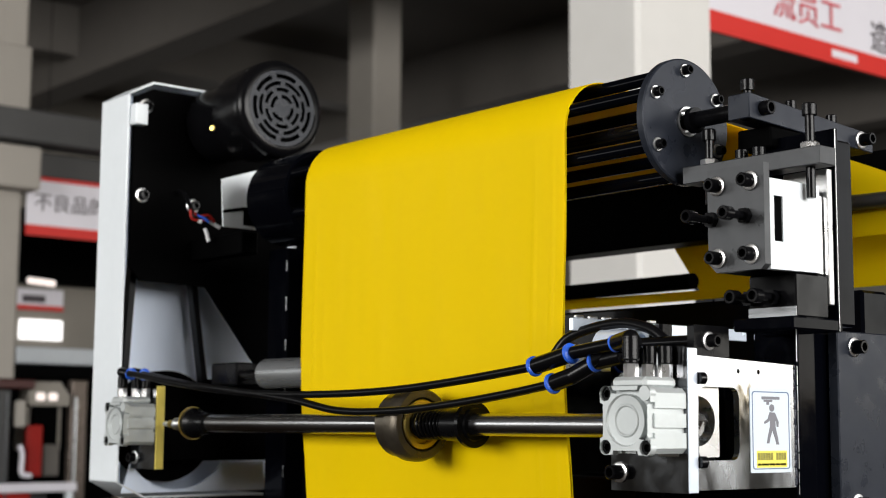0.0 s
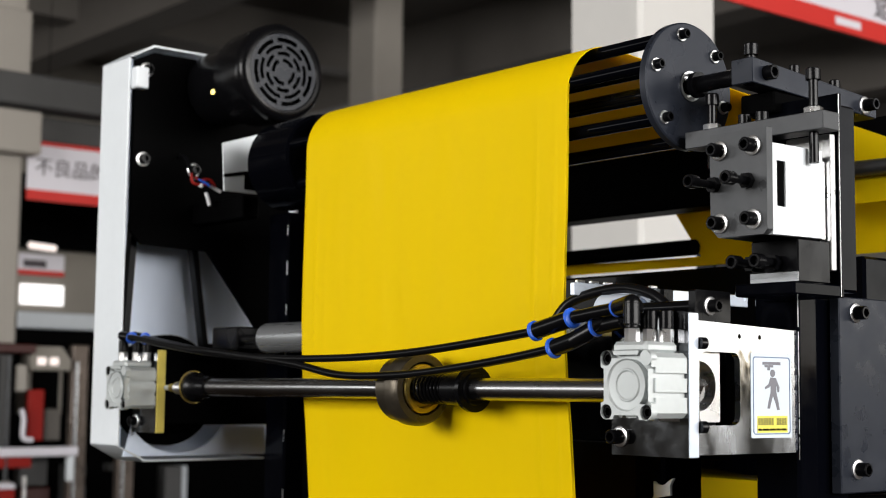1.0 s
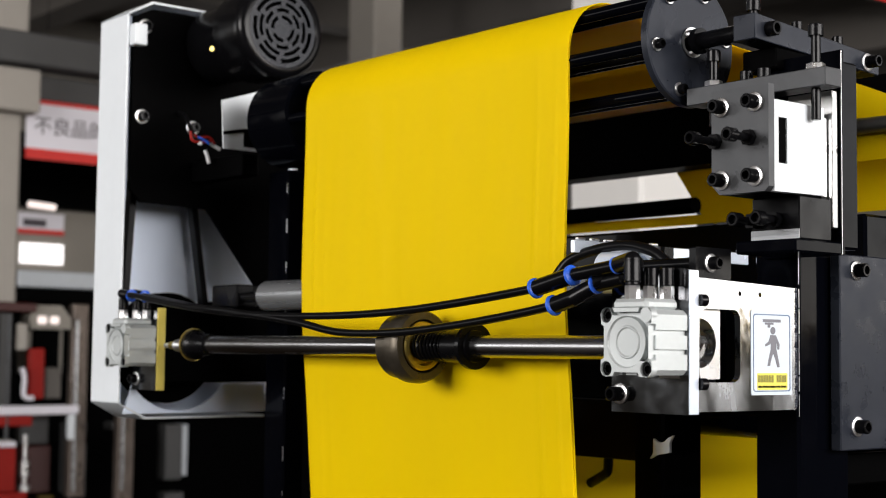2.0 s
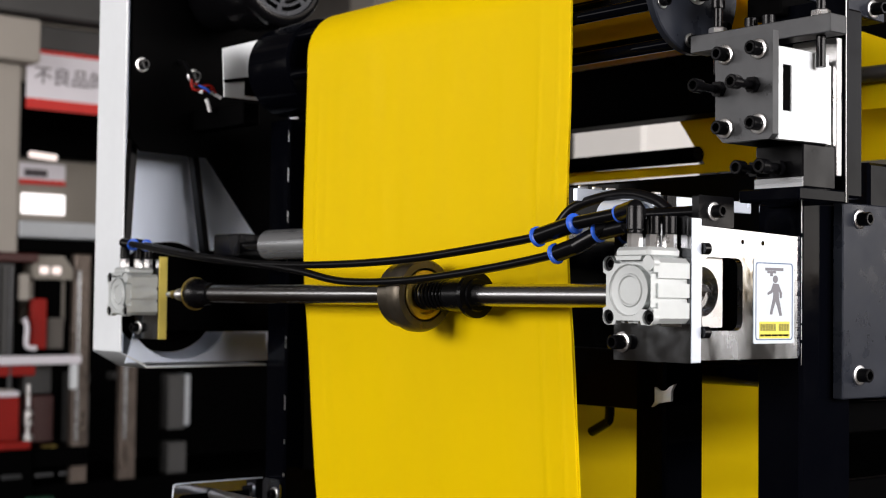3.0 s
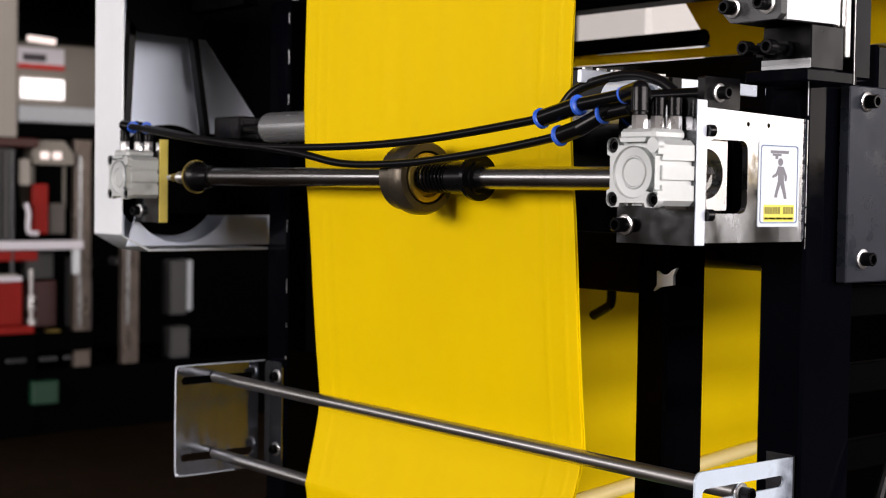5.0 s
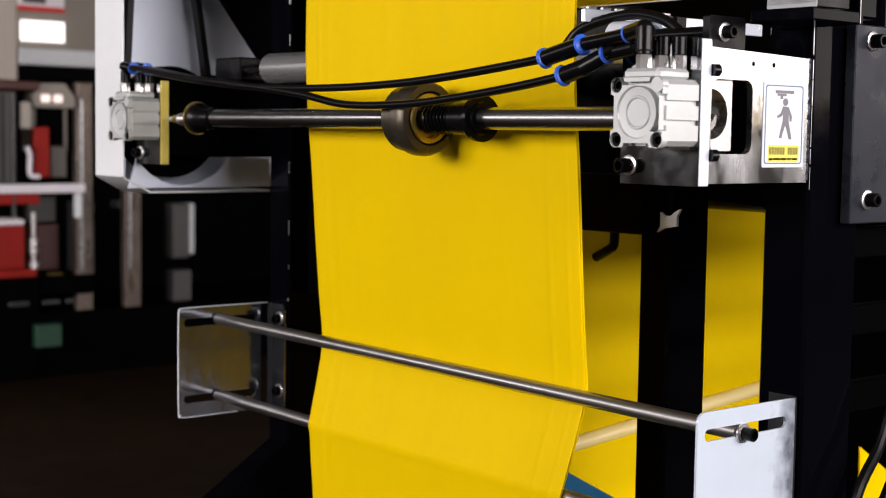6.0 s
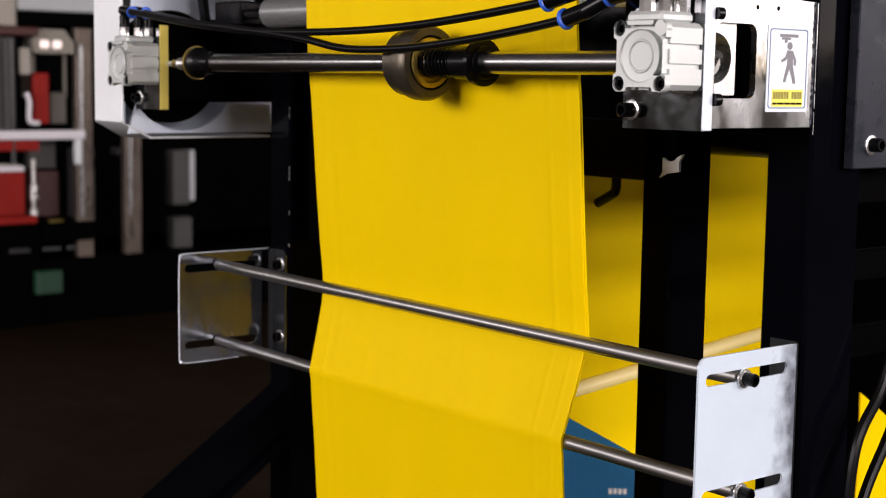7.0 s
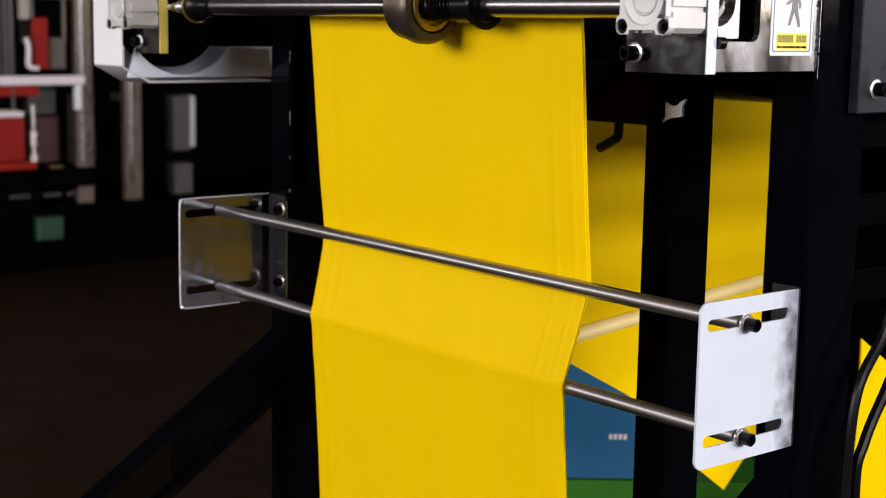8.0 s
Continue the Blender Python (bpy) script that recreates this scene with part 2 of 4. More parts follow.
        bmesh.ops.triangle_fill(bm, edges=edges, use_beauty=True)
        rims.append(loops)
    for lo, hi in zip(*rims):
        for i in range(len(lo)):
            j = (i + 1) % len(lo)
            bm.faces.new((lo[i], lo[j], hi[j], hi[i]))
    return bm


def on_x(x):
    return lambda a, b, d: (x - d, a, b)


def on_y(y):
    return lambda a, b, d: (a, y + d, b)


def mesh_of(name, bm, material, origin=(0, 0, 0), smooth=True):
    bmesh.ops.recalc_face_normals(bm, faces=bm.faces)
    bmesh.ops.translate(bm, verts=bm.verts, vec=-Vector(origin))
    me = bpy.data.meshes.new(name)
    bm.to_mesh(me)
    bm.free()
    me.materials.append(M[material] if isinstance(material, str) else material)
    if smooth:
        me.polygons.foreach_set("use_smooth", [True] * len(me.polygons))
        me.set_sharp_from_angle(angle=radians(35))
    return me


BASE = {}


def thing(name, base, label, category, group="", kind=""):
    ob = new(name)
    ob.empty_display_size = 0.02
    ob.location = base
    BASE[ob.name] = base
    return tagged(ob, label, category, group, kind)


def part(name, bm, material, parent, label="", smooth=True):
    base = BASE[parent.name]
    o = new(name, mesh_of(name, bm, material, base, smooth))
    BASE[o.name] = base
    o.parent = parent
    return tagged(o, label)


def solid(name, bm, material, label, category, base=(0, 0, 0), group="", kind="", smooth=True):
    """A thing that is one mesh."""
    o = new(name, mesh_of(name, bm, material, base, smooth))
    o.location = base
    BASE[o.name] = base
    return tagged(o, label, category, group, kind)


def B():
    return bmesh.new()


def bolt(parent, at, axis, r=0.008, h=0.008, washer=True, length=0.0, name="bolt"):
    """A socket-head screw with a hexagon recess; its head rises along the axis from the place given."""
    bm = B()
    w = 0.0025 if washer else 0.0
    lathe(bm, at, axis, [(w, 0), (w, r), (w + h - 0.001, r), (w + h, r - 0.001), (w + h, r * 0.62)], 20)
    lathe(bm, at, axis, [(w + h, r * 0.62), (w + h * 0.45, r * 0.56), (w + h * 0.45, 0)], 6)
    if length:
        rod(bm, at, Vector(at) - Vector(axis).normalized() * length, r * 0.6, 14)
    o = part(name, bm, "black_oxide", parent)
    if washer:
        bm = B()
        lathe(bm, at, axis, [(0, r * 0.5), (0, r * 1.45), (0.002, r * 1.45), (0.0025, r * 1.35), (0.0025, r * 0.5)], 24)
        part("washer", bm, "bright", o, "bright zinc washer")
    return o


# ---- the hall ----
def hall():
    bm = B()
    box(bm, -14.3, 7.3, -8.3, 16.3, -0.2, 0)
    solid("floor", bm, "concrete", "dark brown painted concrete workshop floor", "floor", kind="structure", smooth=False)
    bm = B()
    box(bm, -14.3, 7.3, -8.3, 16.3, 5.0, 5.2)
    for y in (1.0, 4.4, 7.8, 11.2, 14.6):
        box(bm, -14, 7, y, y + 0.35, 4.35, 5.0)
    for x in (-11.0, -6.5, -2.0, 2.5):
        box(bm, x, x + 0.3, -8, 16, 4.55, 5.0)
    solid("ceiling", bm, "ceiling", "grey concrete ceiling with deep beams", "ceiling", kind="structure", smooth=False)

    def wall(name, lo, hi, axis, at, thick, holes, label):
        bm = B()
        out = [(lo, 0), (hi, 0), (hi, 5.0), (lo, 5.0)]
        rects = [[(a0, b0), (a1, b0), (a1, b1), (a0, b1)] for a0, a1, b0, b1 in holes]
        to3 = (lambda a, b, d: (at + d, a, b)) if axis == "x" else (lambda a, b, d: (a, at + d, b))
        plate_with_holes(bm, out, rects, to3, thick)
        solid(name, bm, "wall", label, "wall", kind="structure", smooth=False)
    wall("wall_east", -8, 16, "x", 7.0, 0.25, [(-2.3, 4.7, 1.5, 4.3), (6.4, 12.0, 1.5, 4.3)], "pale plaster wall with tall window openings")
    # opening added for the west fill lamp, kept out of view
    wall("wall_west", -8, 16, "x", -14.25, 0.25, [(7.7, 12.3, 2.3, 4.4)], "pale plaster wall with an added opening for fill light")
    # the western opening is added for the sheen lamp
    wall("wall_south", -14, 7, "y", -8.25, 0.25, [(-12.0, -7.0, 1.6, 4.3), (-3.5, 1.5, 1.6, 4.3)], "pale plaster wall with a window and an added lamp opening")
    wall("wall_north", -14, 7, "y", 16.0, 0.25, [], "pale plaster end wall of the workshop")


def pillars():
    def pillar(x0, x1, y0, y1, label, ledge=None, plaster="pillar"):
        t = thing("pillar", ((x0 + x1) / 2, (y0 + y1) / 2, 0), label, "pillar", kind="structure")
        bm = B()
        box(bm, x0, x1, y0, y1, 0, 5.0, 0.015)
        part("shaft", bm, plaster, t)
        if ledge:
            bm = B()
            box(bm, x0 - 0.05, x1 + 0.12, y0 - 0.1, y1 + 0.045, *ledge, 0.01)
            part("ledge", bm, plaster, t)
    pillar(-2.372, -2.04, 2.276, 2.655, "white plastered square pillar behind the machine")
    pillar(-8.82, -8.45, 6.0, 6.3, "beige plastered pillar far down the hall", None, "old_plaster")
    pillar(-6.4, -6.0, 1.0, 1.905, "beige plastered pillar with a projecting ledge", (2.5, 2.72), "old_plaster")
    bm = B()
    box(bm, -6.05, -5.86, 0.9, 5.0, 2.74, 2.91, 0.01)
    box(bm, -6.3, -6.06, 2.0, 5.0, 2.6, 2.735, 0.01)
    solid("cross_beam", bm, "far_grey", "dark grey steel beam along the pillars", "beam", kind="structure")
    bm = B()
    box(bm, -6.41, -5.99, 0.9, 1.925, 2.915, 3.27, 0.01)
    solid("wall_block", bm, "old_plaster", "beige plastered wall block above the beam", "wall", kind="structure")


def banner(name, x, y0, y1, z0, z1, red, label):
    """A cloth banner facing +x with a red band below."""
    t = thing(name, (x, (y0 + y1) / 2, z0), label, "banner")
    bm = B()
    box(bm, x - 0.012, x, y0, y1, z0 + red, z1)
    part("cloth", bm, "banner_white", t)
    bm = B()
    box(bm, x - 0.010, x + 0.003, y0, y1, z0, z0 + red)
    part("red_band", bm, "banner_red", t)
    return t


def text_mesh(chars, size, material, to_world, parent, name="lettering"):
    cu = bpy.data.curves.new(name, "FONT")
    cu.body, cu.size, cu.extrude = chars, size, 0.0006
    tmp = bpy.data.objects.new(name, cu)
    scene.collection.objects.link(tmp)
    me = bpy.data.meshes.new_from_object(tmp.evaluated_get(bpy.context.evaluated_depsgraph_get()))
    bpy.data.objects.remove(tmp)
    base = Vector(BASE[parent.name])
    me.transform(Matrix.Translation(-base) @ to_world)
    me.materials.clear()
    me.materials.append(M[material])
    o = new(name, me)
    BASE[o.name] = BASE[parent.name]
    o.parent = parent
    return o


def facing_x(x, y, z):
    """Text plane to the world: reads along +y, up +z, faces +x."""
    return Matrix(((0, 0, 1, x), (1, 0, 0, y), (0, 1, 0, z), (0, 0, 0, 1)))


def banners():
    t = banner("banner", -6.0, 1.93, 3.6, 2.28, 2.57, 0.055, "white banner with dark lettering and red bands on the wall")
    bm = B()
    box(bm, -6.010, -5.997, 1.93, 3.6, 2.57, 2.59)
    part("red_band", bm, "banner_red", t)
    text_mesh("\u4e0d\u826f\u54c1\u7684", 0.103, "ink", facing_x(-5.995, 1.965, 2.42), t)
    t = banner("banner", -2.45, 2.6, 7.0, 2.845, 3.22, 0.085, "white banner with red lettering above a red band")
    text_mesh("\u6d41\u5458\u5de5", 0.16, "ink_red", facing_x(-2.444, 3.52, 2.99), t)
    text_mesh("\u9020", 0.15, "ink", facing_x(-2.444, 4.2, 2.96), t)
    for yy in (2.7, 4.4, 6.9):
        bm = B()
        rod(bm, (-2.456, yy, 3.2), (-2.456, yy, 4.56 if yy != 4.4 else 4.36), 0.004, 8)
        part("cord", bm, "black_matte", t)
    bm = B()
    box(bm, -2.449, -2.445, 3.92, 4.1, 2.872, 2.905)
    part("lettering_bar", bm, "banner_white", t)
    t = banner("banner", -7.385, 2.47, 2.80, 2.003, 2.135, 0.03, "small white banner with a red band over the far machines")
    bm = B()
    box(bm, -7.3845, -7.382, 2.53, 2.68, 2.05, 2.095)
    part("lettering_bar", bm, "ink", t)


# ---- machine frame ----
def machine_frame():
    t = thing("machine_frame", (-0.5, 0.31, 0), "black glossy painted steel machine frame on the floor", "machine frame")
    for name, x0, x1, top in (("post", 0.0, 0.067, 1.43), ("post", -1.11, -1.046, 1.63)):
        bm = B()
        box(bm, x0, x1, 0.262, 0.363, 0.0, top, 0.004)
        part(name, bm, "black_paint", t)
    rng = random.Random(7)
    z = 1.232
    while z < 1.42:
        d = rng.uniform(0.015, 0.05)
        w = rng.uniform(0.0003, 0.0010)
        bm = B()
        box(bm, 0.067 - w, 0.0672, 0.2618, 0.262 + w, z, min(z + d, 1.428))
        part("bright_edge", bm, "bright", t, "paint worn to bare metal along the edge")
        z += d + rng.uniform(0.0005, 0.006)
    # specks of bare metal down the edge of the far post
    z = 0.99
    while z < 1.62:
        d = rng.uniform(0.004, 0.03)
        w = rng.uniform(0.0006, 0.0022)
        bm = B()
        box(bm, -1.046 - w, -1.0456, 0.2614, 0.2622, z, z + d)
        part("bright_edge", bm, "bright", t, "paint worn to bare metal along the edge")
        z += d + rng.uniform(0.02, 0.13)
    # raking struts at the foot of the posts
    for x0, x1 in ((0.005, 0.06), (-1.105, -1.05)):
        bm = B()
        prism(bm, [(0.265, 0.735), (0.265, 0.655), (-0.75, 0.0), (-0.88, 0.0)], lambda a, b, d, x1=x1: (x1 - d, a, b), x1 - x0)
        part("strut", bm, "black_paint", t)
        bm = B()
        prism(bm, [(0.262, 0.652), (0.262, 0.635), (-0.72, 0.0), (-0.75, 0.0)], lambda a, b, d, x1=x1: (x1 + 0.012 - d, a, b), x1 - x0 + 0.024)
        part("strut_flange", bm, "black_paint", t)
    for y0, z0 in ((0.30, 0.06), (1.45, 0.06), (1.45, 1.2)):
        bm = B()
        box(bm, -1.046, 0.0, y0, y0 + 0.06, z0, z0 + 0.08, 0.004)
        part("cross_beam", bm, "black_paint", t)
    for x0, x1 in ((0.0, 0.06), (-1.11, -1.05)):
        bm = B()
        box(bm, x0, x1, 1.45, 1.53, 0, 1.7, 0.004)
        part("rear_post", bm, "black_paint", t)
        bm = B()
        box(bm, x0, x1, 0.363, 1.45, 1.33 if x0 > -0.5 else 1.2, 1.41 if x0 > -0.5 else 1.3, 0.004)
        part("side_beam", bm, "black_paint", t)
    # slats added only to cut the window light on the inner film
    for k in range(1, 5):
        bm = B()
        box(bm, 0.012, 0.028, 0.364, 1.449, 0.84 + 0.1 * k, 0.88 + 0.1 * k, 0.002)
        part("shade_slat", bm, "black_matte", t)
    # black sheet added to keep the view through the frame dark
    bm = B()
    box(bm, -1.045, -0.005, 1.532, 1.545, 0.02, 1.29, 0.002)
    part("rear_backdrop", bm, "black_matte", t)
    # inner post behind the film
    bm = B()
    box(bm, -0.278, -0.222, 0.343, 0.426, 0.0, 1.3, 0.004)
    post = part("inner_post", bm, "black_paint", t)
    bm = B()
    prism(bm, [(-0.242, 1.160), (-0.236, 1.168), (-0.236, 1.188), (-0.229, 1.184), (-0.222, 1.183), (-0.215, 1.185), (-0.209, 1.190), (-0.200, 1.194), (-0.206, 1.184), (-0.206, 1.170), (-0.230, 1.166)], on_y(0.338), 0.0045)
    part("tab", bm, "white_paint", post, "white metal tab")
    bm = B()
    rod(bm, (-0.75, 0.49, 1.207), (0.0, 0.49, 1.207), 0.02)
    part("cross_tube", bm, "black_paint", t)
    bm = B()
    box(bm, -1.0, 0.0, 0.50, 0.56, 1.225, 1.498, 0.004)
    part("cross_beam", bm, "black_paint", t)
    # gusset plate beside the far post
    bm = B()
    box(bm, -1.045, -0.86, 0.30, 0.35, 1.0, 1.62, 0.003)
    part("back_panel", bm, "black_matte", t)


def side_plate():
    t = thing("side_plate", (0.08, 0.5, 1.2), "grey machined steel plate bolted to the post", "plate")
    bm = B()
    box(bm, 0.070, 0.085, 0.32, 0.95, 1.19, 1.43, 0.0015)
    part("body", bm, "dark_steel", t)
    for z in (1.411, 1.219):
        bolt(t, (0.085, 0.353, z), (1, 0, 0), 0.0085, 0.014)


# ---- air cylinder and its bracket ----
def cylinder_unit(x0):
    """A square compact air cylinder pointing into the machine; x0 is its lower-x screw row."""
    t = thing("air_cylinder", (x0 + 0.03, 0.03, 1.28), "silver aluminium compact air cylinder with push-in fittings", "air cylinder", "press cylinders")
    c, zc = x0 + 0.03, 1.318
    h = 0.0375
    bm = B()
    # extruded body with grooves along its sides
    def prof():
        g = 0.004
        side = [(-h + 0.006, -h), (-0.014, -h), (-0.014, -h + g), (-0.008, -h + g), (-0.008, -h), (0.008, -h), (0.008, -h + g), (0.014, -h + g), (0.014, -h), (h - 0.006, -h), (h, -h + 0.006)]
        out = []
        for q in range(4):
            w = q * math.pi / 2
            out += [(a * math.cos(w) - b * math.sin(w), a * math.sin(w) + b * math.cos(w)) for a, b in side]
        return out
    prism(bm, prof(), lambda a, b, d: (c + a * 0.97, 0.008 + d, zc + b * 0.97), 0.052)
    part("body", bm, "aluminium", t)
    bm = B()
    # end cap: square with cut corners round the screws, turned recess in the middle
    notch = []
    for q in range(4):
        w = q * math.pi / 2
        for a, b in ((-h + 0.005, -h - 0.0005), (-0.020, -h - 0.0005), (-0.018, -h + 0.004), (0.018, -h + 0.004), (0.020, -h - 0.0005), (h - 0.005, -h - 0.0005), (h + 0.0005, -h + 0.005)):
            notch.append((a * math.cos(w) - b * math.sin(w), a * math.sin(w) + b * math.cos(w)))
    holes = [[(sx * 0.030 + 0.0086 * math.cos(2 * math.pi * k / 20), sz * 0.030 + 0.0086 * math.sin(2 * math.pi * k / 20)) for k in range(20)] for sx in (-1, 1) for sz in (-1, 1)]
    holes.append([(0.029 * math.cos(2 * math.pi * k / 48), 0.029 * math.sin(2 * math.pi * k / 48)) for k in range(48)])
    plate_with_holes(bm, notch, holes, lambda a, b, d: (c + a, -0.001 + d, zc + b), 0.009)
    lathe(bm, (c, 0, zc), (0, 1, 0), [(-0.0005, 0.029), (0.0015, 0.0275), (0.002, 0.019), (0.0005, 0.0175), (0.0005, 0.0165), (0.002, 0.015), (0.002, 0)], 48)
    part("end_cap", bm, "aluminium", t)
    for sx in (-1, 1):
        for sz in (-1, 1):
            bm = B()
            at = (c + sx * 0.030, 0.004, zc + sz * 0.030)
            lathe(bm, at, (0, -1, 0), [(-0.004, 0), (-0.004, 0.0084), (0.001, 0.0084), (0.002, 0.0074), (0.002, 0.0046)], 20)
            lathe(bm, at, (0, -1, 0), [(0.002, 0.0046), (-0.003, 0.0044), (-0.003, 0)], 6)
            part("screw", bm, "black_oxide", t)
    # rounded top rib that carries the ports
    bm = B()
    box(bm, c - 0.026, c + 0.026, 0.004, 0.058, zc + h - 0.002, zc + h + 0.011, 0.004)
    part("port_block", bm, "aluminium", t)
    for xo, y in ((-0.005, 0.015), (0.0, 0.040), (0.014, 0.051)):
        xk = c + xo
        bm = B()
        lathe(bm, (xk, y, zc + h + 0.011), (0, 0, 1), [(0, 0), (0, 0.0085), (0.014, 0.0085), (0.016, 0.007), (0.016, 0)], 6)
        port = part("port_fitting", bm, "bright", t, "bright hexagon fitting")
        bm = B()
        rod(bm, (xk, y, zc + h + 0.026), (xk, y, zc + h + 0.047), 0.0082)
        part("elbow", bm, "plastic", port, "black plastic elbow")
    return t


def cylinder_bracket(x0):
    xr = x0 + 0.0675
    t = thing("cylinder_bracket", (x0, 0.15, 1.24), "shiny plated steel bracket carrying the air cylinder", "bracket", "cylinder brackets")
    # front darkened in colour for the hall it mirrors
    bm = B()
    hole = [(x0 + 0.03 + 0.012 * math.cos(2 * math.pi * k / 24), 1.318 + 0.012 * math.sin(2 * math.pi * k / 24)) for k in range(24)]
    plate_with_holes(bm, [(x0 - 0.05, 1.2375), (xr, 1.2375), (xr, 1.40), (xr - 0.006, 1.402), (x0 - 0.05, 1.402)], [hole], on_y(0.0605), 0.0165)
    part("front_plate", bm, "plated_dark_face", t)
    # lit side of the same plate put in as a paler strip
    bm = B()
    box(bm, xr, xr + 0.0015, 0.0607, 0.0768, 1.238, 1.3995, 0.0005)
    part("edge_strip", bm, "zinc", t, "plate edge, its lit side put in as paler metal")
    for z in (1.366, 1.272):
        bolt(t, (xr + 0.002, 0.0775, z), (0.25, 1, 0), 0.0068, 0.009, False)
    bolt(t, (x0 - 0.036, 0.0605, 1.2585), (0, -1, 0), 0.0085, 0.016)
    # side plate with its long window
    bm = B()
    window = rounded(0.082, 0.1535, 1.2735, 1.357, 0.012)
    dots = [[(y + 0.003 * math.cos(2 * math.pi * k / 12), 1.376 + 0.003 * math.sin(2 * math.pi * k / 12)) for k in range(12)] for y in (0.153, 0.19)]
    plate_with_holes(bm, [(0.077, 1.2405), (0.257, 1.2405), (0.258, 1.386), (0.077, 1.392)], [window, *dots], on_x(xr - 0.002), 0.008)
    part("side_plate", bm, "plated", t)
    bm = B()
    plate_with_holes(bm, [(0.077, 1.2405), (0.257, 1.2405), (0.257, 1.386), (0.077, 1.386)], [window], on_x(x0 - 0.04), 0.008)
    part("side_plate", bm, "plated", t)
    bm = B()
    rng = random.Random(4)
    for k in range(48):
        z = 1.242 + k * 0.003
        lathe(bm, (xr - 0.004, 0.2585 + rng.uniform(-0.0008, 0.0008), z), (0, 0, 1), [(0, 0), (0.0006, 0.003), (0.002, 0.0036 + rng.uniform(-0.0006, 0.0006)), (0.0034, 0.003), (0.004, 0)], 8)
    part("weld_seam", bm, "dark_steel", t, "lumpy weld seam")
    # sliding block round the end of the shaft
    bm = B()
    bore = [(0.095 + 0.0283 * math.cos(2 * math.pi * k / 40), 1.318 + 0.0283 * math.sin(2 * math.pi * k / 40)) for k in range(40)]
    plate_with_holes(bm, rounded(0.06, 0.1305, 1.277, 1.357, 0.002), [bore], on_x(xr - 0.013), 0.03)
    block = part("slide_block", bm, "bright", t, "cast steel sliding block")
    bm = B()
    lathe(bm, (xr - 0.017, 0.078, 1.318), (0, 1, 0), [(0, 0), (0, 0.015), (0.012, 0.015), (0.014, 0.010), (0.026, 0.009), (0.026, 0)], 6)
    part("rod_nut", bm, "bright", block)
    return t


def far_cylinder_bracket():
    x0, xr = -1.257, -1.1895
    t = thing("cylinder_bracket", (x0, 0.1, 1.24), "dark steel bracket with yellow passivated mounting plate", "bracket", "cylinder brackets")
    bm = B()
    prism(bm, [(x0 - 0.02, 1.2305), (xr, 1.2305), (xr, 1.378), (x0 - 0.02, 1.378)], on_y(0.0836), 0.0165)
    part("front_plate", bm, "plated_dark_face", t)
    bm = B()
    box(bm, xr, xr + 0.0025, 0.0838, 0.0999, 1.2305, 1.378, 0.0005)
    part("edge_strip", bm, "zinc_yellow", t, "yellow passivated plate edge")
    bolt(t, (x0 - 0.005, 0.0836, 1.2505), (0, -1, 0), 0.0085, 0.012)
    bm = B()
    box(bm, x0 - 0.01, x0 + 0.012, 0.1005, 0.262, 1.245, 1.38, 0.001)
    part("side_plate", bm, "black_matte", t)
    return t


def warning_sign():
    t = thing("warning_sign", (0.067, 0.209, 1.26), "white warning sticker with a grey walking pictogram and yellow strip", "sign")
    x = 0.0662
    y0, y1, z0, z1 = 0.1725, 0.2490, 1.2585, 1.3575
    bm = B()
    prism(bm, rounded(y0, y1, z0, z1, 0.002), on_x(x), 0.0012)
    part("backing", bm, "sign_white", t)
    bm = B()
    plate_with_holes(bm, rounded(y0 + 0.0035, y1 - 0.0035, z0 + 0.004, z1 - 0.004, 0.004), [rounded(y0 + 0.0047, y1 - 0.0047, z0 + 0.0052, z1 - 0.0052, 0.0035)], on_x(x + 0.0004), 0.0004)
    part("border", bm, "sign_blue", t)
    w, h = y1 - y0, z1 - z0

    def shape(pts, material, name):
        bm = B()
        prism(bm, [(y0 + a * w, z0 + b * h) for a, b in pts], on_x(x + 0.0004), 0.0004)
        part(name, bm, material, t)
    shape([(0.14, 0.06), (0.88, 0.06), (0.88, 0.26), (0.14, 0.26)], "sign_yellow", "yellow_strip")
    for k in range(11):
        if k != 6:
            a = 0.16 + k * 0.064
            bm = B()
            for q in (0.0, 0.019, 0.038):
                prism(bm, [(y0 + (a + q) * w, z0 + 0.15 * h), (y0 + (a + q + 0.010) * w, z0 + 0.15 * h), (y0 + (a + q + 0.010) * w, z0 + 0.235 * h), (y0 + (a + q) * w, z0 + 0.235 * h)], on_x(x + 0.0008), 0.0004)
            part("lettering_bar", bm, "sign_olive", t)
    for a, b in ((0.16, 0.24), (0.26, 0.42), (0.44, 0.58), (0.60, 0.70), (0.72, 0.85)):
        shape([(a, 0.085), (b, 0.085), (b, 0.11), (a, 0.11)], "sign_olive", "lettering_bar")
    # pictogram: overhead press, head, trunk, arms and legs as plain strokes
    shape([(0.28, 0.90), (0.72, 0.90), (0.72, 0.865), (0.28, 0.865)], "sign_gray", "pictogram")
    shape([(0.33, 0.862), (0.54, 0.862), (0.54, 0.835), (0.46, 0.835), (0.46, 0.80), (0.40, 0.80), (0.40, 0.835), (0.33, 0.835)], "sign_gray", "pictogram")
    shape([(0.525 + 0.06 * math.cos(2 * math.pi * k / 20), 0.765 + 0.045 * math.sin(2 * math.pi * k / 20)) for k in range(20)], "sign_gray", "pictogram")
